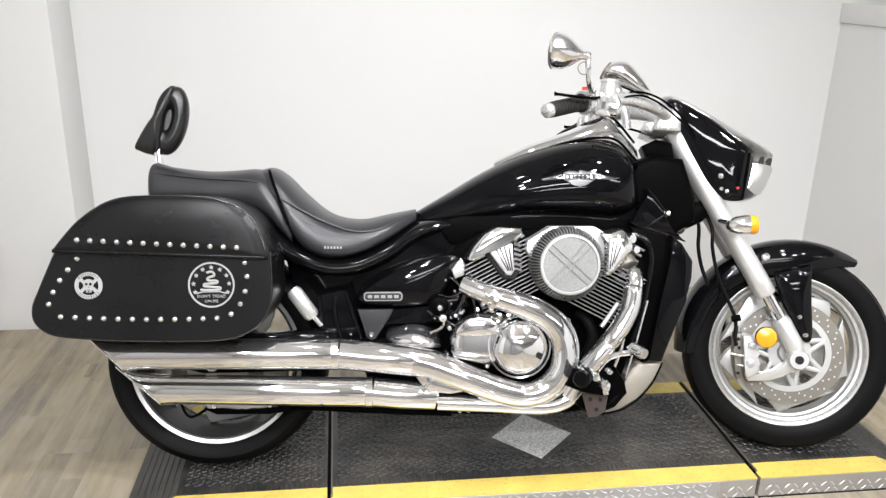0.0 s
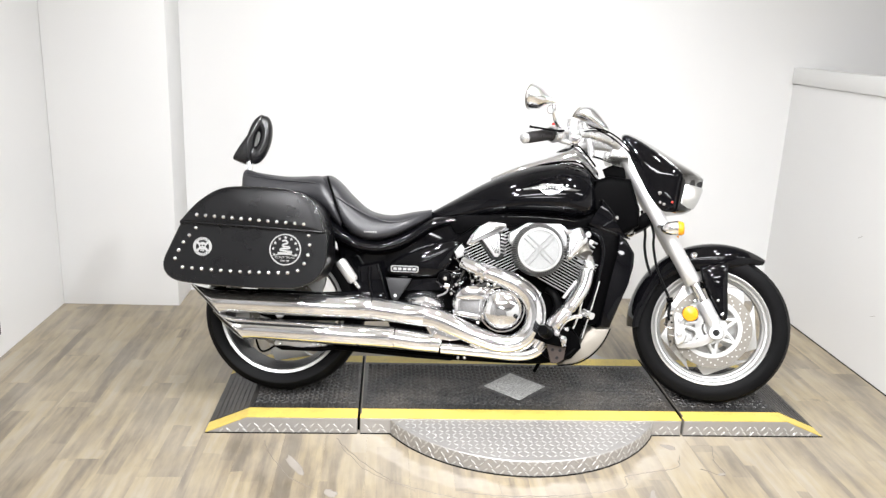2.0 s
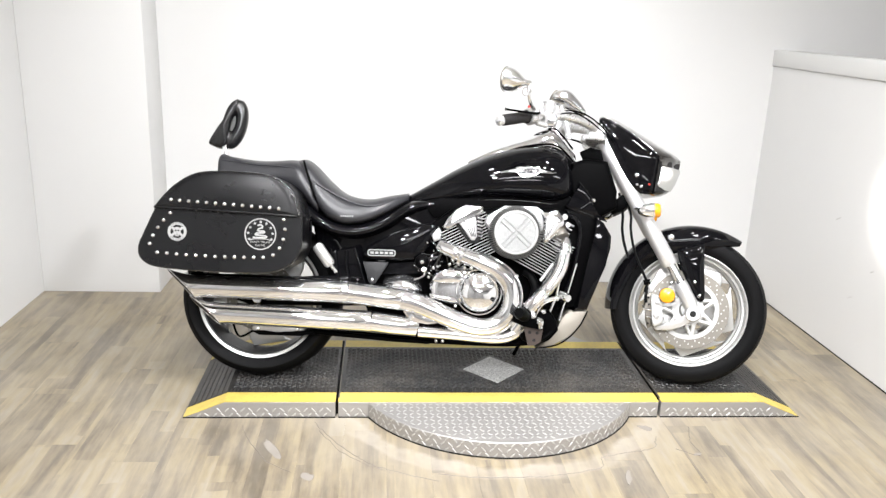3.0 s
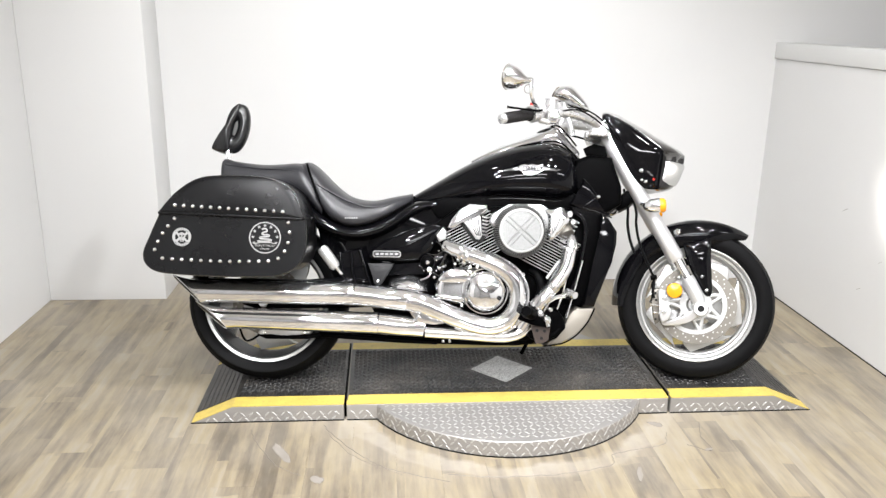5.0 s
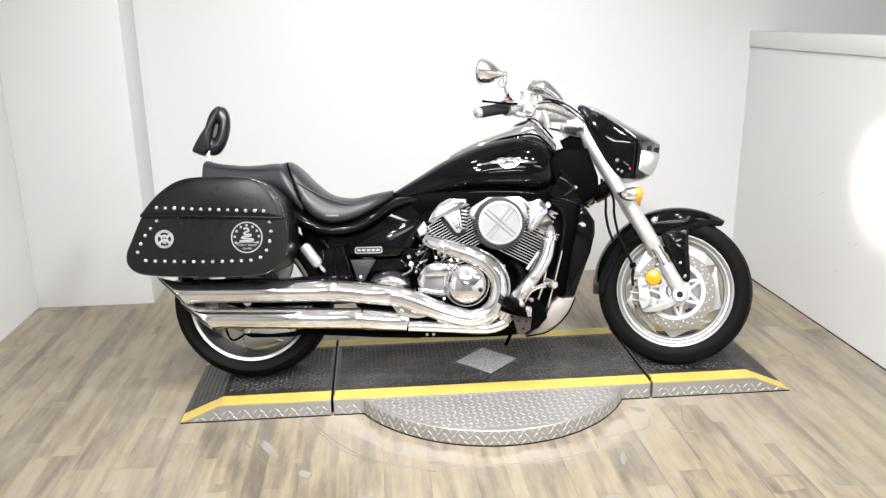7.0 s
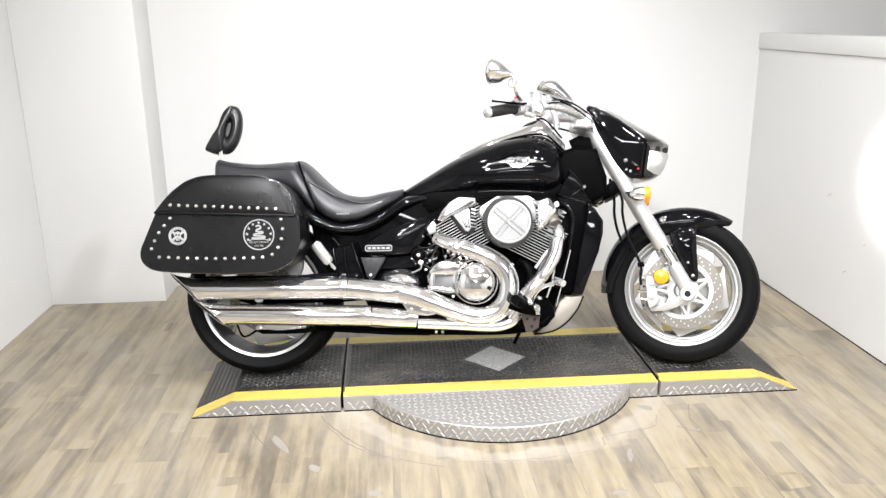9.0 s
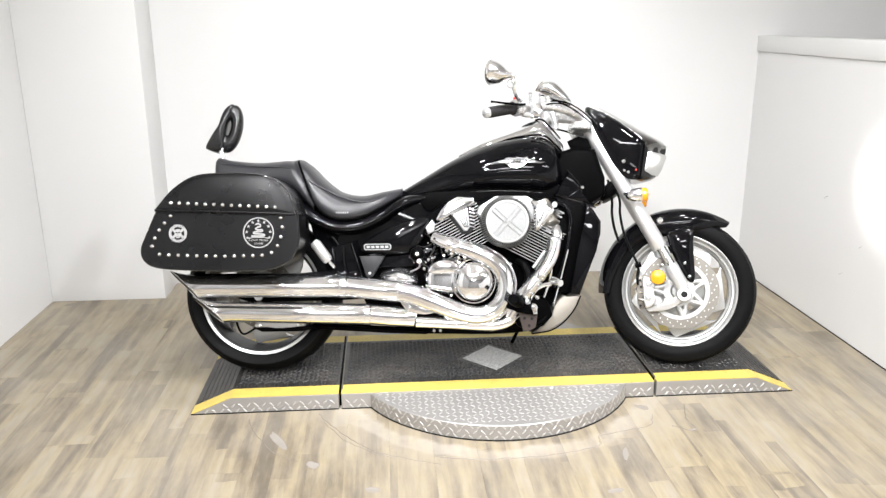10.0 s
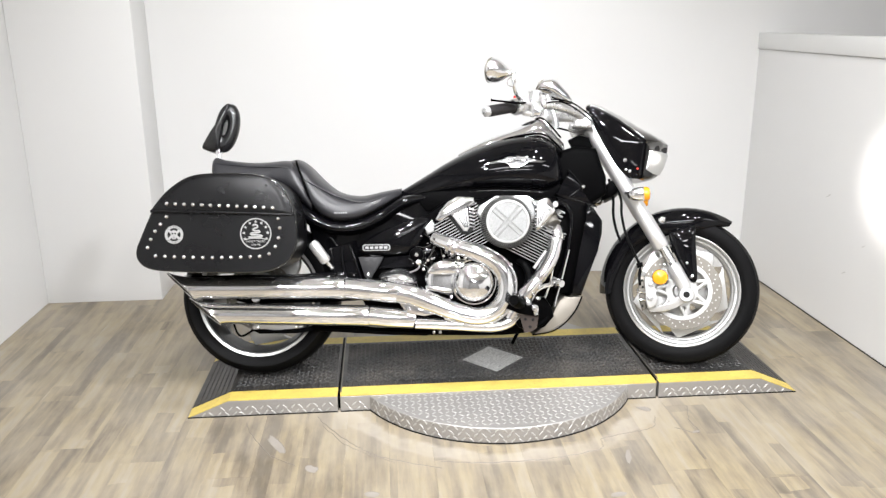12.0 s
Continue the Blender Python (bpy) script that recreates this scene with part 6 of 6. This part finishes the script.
part("coolant_hose", tube(spline([(-0.69, -0.13, 0.44), (-0.665, -0.15, 0.42), (-0.65, -0.15, 0.37), (-0.67, -0.14, 0.31)]), 0.016, 12), M_RUBBER, bike, "black rubber coolant hose", 60)
part("kickstand", tube(spline([(-0.62, 0.10, 0.19), (-0.66, 0.19, 0.12), (-0.70, 0.285, 0.0), (-0.71, 0.325, -0.082)], 4), 0.0075, 12), M_PLASTIC, bike, "black side stand", 60)

# saddlebag
bag = group("saddlebag", None, "black studded leather saddlebag with white badges")
BODY = [(-2.018, 0.642), (-2.040, 0.592), (-2.062, 0.540), (-2.076, 0.505), (-2.076, 0.474), (-2.060, 0.450), (-2.028, 0.434), (-1.965, 0.426), (-1.85, 0.420), (-1.70, 0.418), (-1.62, 0.422), (-1.575, 0.437), (-1.541, 0.462), (-1.521, 0.50), (-1.515, 0.55), (-1.519, 0.632)]
LID = [(-2.024, 0.637), (-1.988, 0.682), (-1.953, 0.716), (-1.900, 0.750), (-1.835, 0.764), (-1.713, 0.764), (-1.64, 0.757), (-1.594, 0.740), (-1.558, 0.708), (-1.538, 0.667), (-1.524, 0.619)]


def open_line(points, per=4):
    return [(p.x, p.y) for p in spline([(x, zz, 0) for x, zz in points], per)]



def bag_shell(points, levels, ahead, up, bulge=0.0):
    """A side outline that swells to the front and the top behind its flat face."""
    pts = open_line(points, 5)
    x0, x1 = min(p[0] for p in pts), max(p[0] for p in pts)
    z0, z1 = min(p[1] for p in pts), max(p[1] for p in pts)
    rings = []
    for y, f in levels:
        ring = []
        for x, zz in pts:
            u = max(0.0, (x - x0) / (x1 - x0) * 2 - 1) ** 1.5
            w = max(0.0, (zz - z0) / (z1 - z0) * 2 - 1)
            ring.append((x + ahead * f * u, y, zz + up * f * w))
        rings.append(ring)
    if bulge:
        cx, cz, y = (x0 + x1) / 2, z0 + (z1 - z0) * 0.42, levels[-1][0]
        for q, out in ((0.86, 0.35), (0.65, 0.7), (0.4, 0.92), (0.12, 1.0)):
            rings.append([(cx + (x - cx) * q, y - bulge * out, cz + (zz - cz) * q) for x, _, zz in rings[len(levels) - 1]])
    return loft(rings)


part("bag_body", bag_shell(BODY, ((-0.160, 1.0), (-0.30, 1.0), (-0.350, 0.88), (-0.380, 0.55), (-0.394, 0.2), (-0.398, -0.05)), 0.006, 0.0), M_LEATHER, bag, "", 40)
part("lid", bag_shell(LID, ((-0.155, 1.0), (-0.30, 1.0), (-0.355, 0.90), (-0.385, 0.60), (-0.401, 0.22), (-0.406, -0.05)), 0.010, 0.006, 0.011), M_LEATHER, bag, "", 80)
part("lid_flange", tube([(-1.526, -0.403, 0.620), (-1.518, -0.388, 0.620), (-1.514, -0.350, 0.622), (-1.513, -0.28, 0.624), (-1.513, -0.20, 0.624)], 0.0045, 8), M_LEATHER, bag, "", 60)
part("lid_piping", tube([(x, -0.400, zz) for x, zz in open_line(LID)], 0.0046, 8), M_LIP, bag, "", 60)
part("lid_hem", tube([(-2.026, -0.404, 0.637), (-1.78, -0.4075, 0.629), (-1.53, -0.404, 0.619)], 0.005, 8), M_LEATHER, bag, "", 60)
part("body_piping", tube([(x, -0.393, zz) for x, zz in open_line(BODY)], 0.0044, 8), M_LIP, bag, "", 60)
studs = [(-1.967 + (1.967 - 1.594) * k / 12, -0.4105 - 0.006 * math.sin(math.pi * k / 12), 0.663 - 0.019 * k / 12) for k in range(13)]
studs += [(x, -0.3985, zz) for x, zz in ((-1.972, 0.618), (-1.994, 0.591), (-2.013, 0.566), (-2.029, 0.537), (-2.040, 0.508), (-1.577, 0.607), (-1.572, 0.573), (-1.577, 0.537), (-1.589, 0.506), (-1.611, 0.481))]
studs += [(-2.013 + (2.013 - 1.645) * k / 11, -0.3985, 0.481 - 0.0115 * math.sin(math.pi * (0.08 + 0.62 * k / 11))) for k in range(12)]
bm = lathe([(0.0, -0.0045), (0.004, -0.0038), (0.0068, -0.0015), (0.0074, 0.001), (0.0, 0.001)], 12)
stud = part("stud", bm, M_STUD, bag, "", 60, Matrix.Translation(studs[0]))
for p in studs[1:]:
    ob = new("stud", stud.data)
    ob.parent = bag
    ob.matrix_basis = Matrix.Translation(p)


def flat_disc(r0, r1, x, zz, n=40):
    return lathe([(r0, -0.4002), (r1, -0.4002), (r1, -0.398), (r0, -0.398)], n, (x, 0, zz), True)


def mark(pts, x, zz, s=1.0, y=-0.4002):
    return prism([(x + px * s, zz + pz * s) for px, pz in pts], y, -0.398)


def circle(cx, cz, rx, rz, n=16):
    return [(cx + rx * math.cos(2 * math.pi * k / n), cz + rz * math.sin(2 * math.pi * k / n)) for k in range(n)]


def star(cx, cz, r):
    return [(cx + (r if k % 2 == 0 else r * 0.45) * math.sin(math.pi * k / 5), cz + (r if k % 2 == 0 else r * 0.45) * math.cos(math.pi * k / 5)) for k in range(10)]


SX, SZ = -1.946, 0.553
small = [flat_disc(0.0235, 0.0325, SX, SZ), mark(circle(0, 0.004, 0.0125, 0.0120), SX, SZ), mark([(-0.0072, -0.005), (0.0072, -0.005), (0.006, -0.0165), (-0.006, -0.0165)], SX, SZ, 1.0, -0.4001)]
for q in (-1, 1):
    small.append(mark([(-0.023, q * 0.014), (-0.018, q * 0.020), (-0.004, q * 0.006), (-0.009, q * 0.000)], SX, SZ, 1.0, -0.3998))
    small.append(mark([(0.023, q * 0.014), (0.018, q * 0.020), (0.004, q * 0.006), (0.009, q * 0.000)], SX, SZ, 1.0, -0.3998))
part("round_badge", join(*small), M_WHITE, bag, "small round white badge with crossed bars")
gaps = [mark([(0.0245 * math.cos(a - 0.02), 0.0245 * math.sin(a - 0.02)), (0.0315 * math.cos(a - 0.02), 0.0315 * math.sin(a - 0.02)), (0.0315 * math.cos(a + 0.02), 0.0315 * math.sin(a + 0.02)), (0.0245 * math.cos(a + 0.02), 0.0245 * math.sin(a + 0.02))], SX, SZ, 1.0, -0.4006) for a in [0.75 + 0.21 * k for k in range(9)] + [3.9 + 0.21 * k for k in range(9)]]
gaps += [mark(circle(q * 0.0048, 0.0035, 0.0032, 0.0034, 8), SX, SZ, 1.0, -0.4007) for q in (-1, 1)]
gaps += [mark([(-0.0012, -0.0055), (0.0012, -0.0055), (0.0, -0.0015)], SX, SZ, 1.0, -0.4007)]
gaps += [mark([(q - 0.0004, -0.0155), (q + 0.0004, -0.0155), (q + 0.0004, -0.009), (q - 0.0004, -0.009)], SX, SZ, 1.0, -0.4007) for q in (-0.003, 0.0, 0.003)]
for gap_bm in gaps:
    part("badge_gap", gap_bm, M_LEATHER, bag)
BX, BZ = -1.657, 0.553
big = [flat_disc(0.0515, 0.0555, BX, BZ)]
for k in range(9):
    a = radians(-25 + 230 * k / 8)
    big.append(mark(star(0.0425 * math.cos(a), 0.0425 * math.sin(a), 0.0062), BX, BZ))
part("round_badge", join(*big), M_WHITE, bag, "large round white badge with stars and a coiled snake")
coil = [tube([(BX + u, -0.3985, BZ + w) for u, w in ((-0.036, -0.021), (-0.02, -0.017), (0.02, -0.017), (0.036, -0.021))], 0.0016, 6)]
winding = [(-0.026, -0.012), (-0.010, -0.013), (0.018, -0.012), (0.020, -0.007), (0.0, -0.005), (-0.017, -0.003), (-0.015, 0.002), (0.0, 0.003), (0.014, 0.005), (0.011, 0.010), (-0.004, 0.010), (-0.010, 0.014), (-0.004, 0.019), (0.006, 0.022), (0.005, 0.029), (-0.003, 0.032), (-0.011, 0.029)]
coil.append(tube(spline([(BX + u, -0.3985, BZ + w) for u, w in winding], 3), 0.0031, 6))
part("snake", join(*coil), M_WHITE, bag, "white coiled snake")


def writing(text, size, x, zz, y, parent, mat):
    curve = bpy.data.curves.new("lettering", "FONT")
    curve.body, curve.size, curve.align_x, curve.extrude = text, size, "CENTER", 0.0006
    curve.resolution_u = 2
    probe = new("lettering", curve)
    bpy.context.view_layer.update()
    me = bpy.data.meshes.new_from_object(probe)
    bpy.data.objects.remove(probe)
    me.materials.append(mat)
    ob = new("lettering", me)
    ob.parent = parent
    ob.matrix_basis = pose(x, y, zz, 90)
    return ob


writing("DON'T TREAD", 0.0105, BX, BZ - 0.031, -0.3995, bag, M_WHITE)
writing("ON ME", 0.0105, BX, BZ - 0.043, -0.3995, bag, M_WHITE)
part("bag_hinge", lathe([(0.0, -0.01), (0.008, -0.01), (0.008, 0.01), (0.0, 0.01)], 10, (-2.038, -0.385, 0.585)), M_LEATHER, bag)

# ---- floor planks ----
PW, PL = 0.152, 1.22


def plank_mesh(length, width):
    bm = box_bm(-width / 2 + 0.0002, width / 2 - 0.0002, -length / 2 + 0.0002, length / 2 - 0.0002, -0.004, 0.0)
    me = bpy.data.meshes.new("plank")
    bm.to_mesh(me)
    bm.free()
    me.materials.append(M_PLANK)
    return me


whole = plank_mesh(PL, PW)
rng = random.Random(4)
x0 = LEFT
while x0 < RIGHT - 0.01:
    x1 = min(x0 + (PW if x0 > LEFT else PW - 0.04), RIGHT)
    y = -4.6 - rng.random() * PL
    first = True
    while y < BACK - 0.01:
        # rows are cut to length at the back wall and start at one line ahead
        lo, hi = (-6.0 if first else y), min(y + PL, BACK)
        full = abs(hi - lo - PL) < 1e-6 and abs(x1 - x0 - PW) < 1e-6
        ob = new("plank", whole if full else plank_mesh(hi - lo, x1 - x0))
        ob.parent = floor
        ob.matrix_basis = pose((x0 + x1) / 2, (lo + hi) / 2, 0, 0, 0, 180 * rng.randint(0, 1))
        y += PL
        first = False
    x0 = x1

# scratches and peeled scuffs that the stand has left in the floor
def wander(points, wobble):
    line = spline([(x, y, 0.0002) for x, y in points], 8)
    return [p + Vector((rng.uniform(-wobble, wobble), rng.uniform(-wobble, wobble), 0)) for p in line]


for pts, r in (
    ([(-1.48, -0.18), (-1.44, -0.26), (-1.34, -0.40), (-1.23, -0.50), (-1.04, -0.58)], 0.0014),
    ([(-1.74, -0.21), (-1.70, -0.32), (-1.62, -0.45), (-1.53, -0.52)], 0.0012),
    ([(-1.04, -0.54), (-0.90, -0.56), (-0.70, -0.56)], 0.0018),
    ([(-0.70, -0.56), (-0.49, -0.51), (-0.46, -0.44), (-0.36, -0.41), (-0.26, -0.38), (-0.22, -0.30)], 0.0013),
    ([(-0.07, -0.23), (-0.10, -0.34), (-0.10, -0.43), (-0.17, -0.39)], 0.0015),
    ([(-1.46, -0.24), (-1.36, -0.41), (-1.20, -0.53)], 0.001),
):
    part("scratch", tube(wander(pts, 0.004), r * 0.9, 6), M_SCRATCH, floor, "", 60)
for x0, y0, x1, y1, w in ((-1.645, -0.31, -1.575, -0.44, 0.022), (-1.495, -0.53, -1.455, -0.565, 0.02), (-1.30, -0.71, -1.25, -0.72, 0.016), (-0.265, -0.22, -0.215, -0.25, 0.018), (-0.53, -0.79, -0.47, -0.78, 0.014), (-0.415, -0.61, -0.39, -0.52, 0.011), (-2.91, 1.15, -2.86, 1.165, 0.022), (-0.125, -0.43, -0.09, -0.415, 0.009)):
    d = Vector((x1 - x0, y1 - y0, 0))
    side = Vector((-d.y, d.x, 0)).normalized() * w
    rim_pts = [Vector(((x0 + x1) / 2, (y0 + y1) / 2, 0)) + d * 0.5 * math.cos(a) * rng.uniform(0.8, 1.1) + side * math.sin(a) * rng.uniform(0.6, 1.1) for a in (2 * math.pi * i / 11 for i in range(11))]
    bm = bmesh.new()
    bm.faces.new([bm.verts.new((p.x, p.y, 0.0012)) for p in rim_pts])
    bm.faces.new([bm.verts.new((p.x * 1.0, p.y, 0.0002)) for p in rim_pts[::-1]])
    part("scuff", bm, M_SCUFF, floor, "", 20)
    part("scuff_edge", tube([(p.x, p.y, 0.0006) for p in rim_pts[: rng.randint(4, 7)]], 0.0011, 6), M_SCRATCH, floor, "", 60)

# the motorcycle's headlamp is switched on and lights the partition ahead
data = bpy.data.lights.new("headlamp_beam", "SPOT")
data.energy, data.spot_size, data.spot_blend, data.shadow_soft_size, data.color = 46, radians(40), 1.0, 0.05, (1.0, 0.93, 0.90)
beam = new("headlamp_beam", data)
eye = (BIKE @ FORK @ pose(-0.085, 0, 0.82)).translation
beam.matrix_world = look(eye, (RIGHT, 0.14, 0.765))
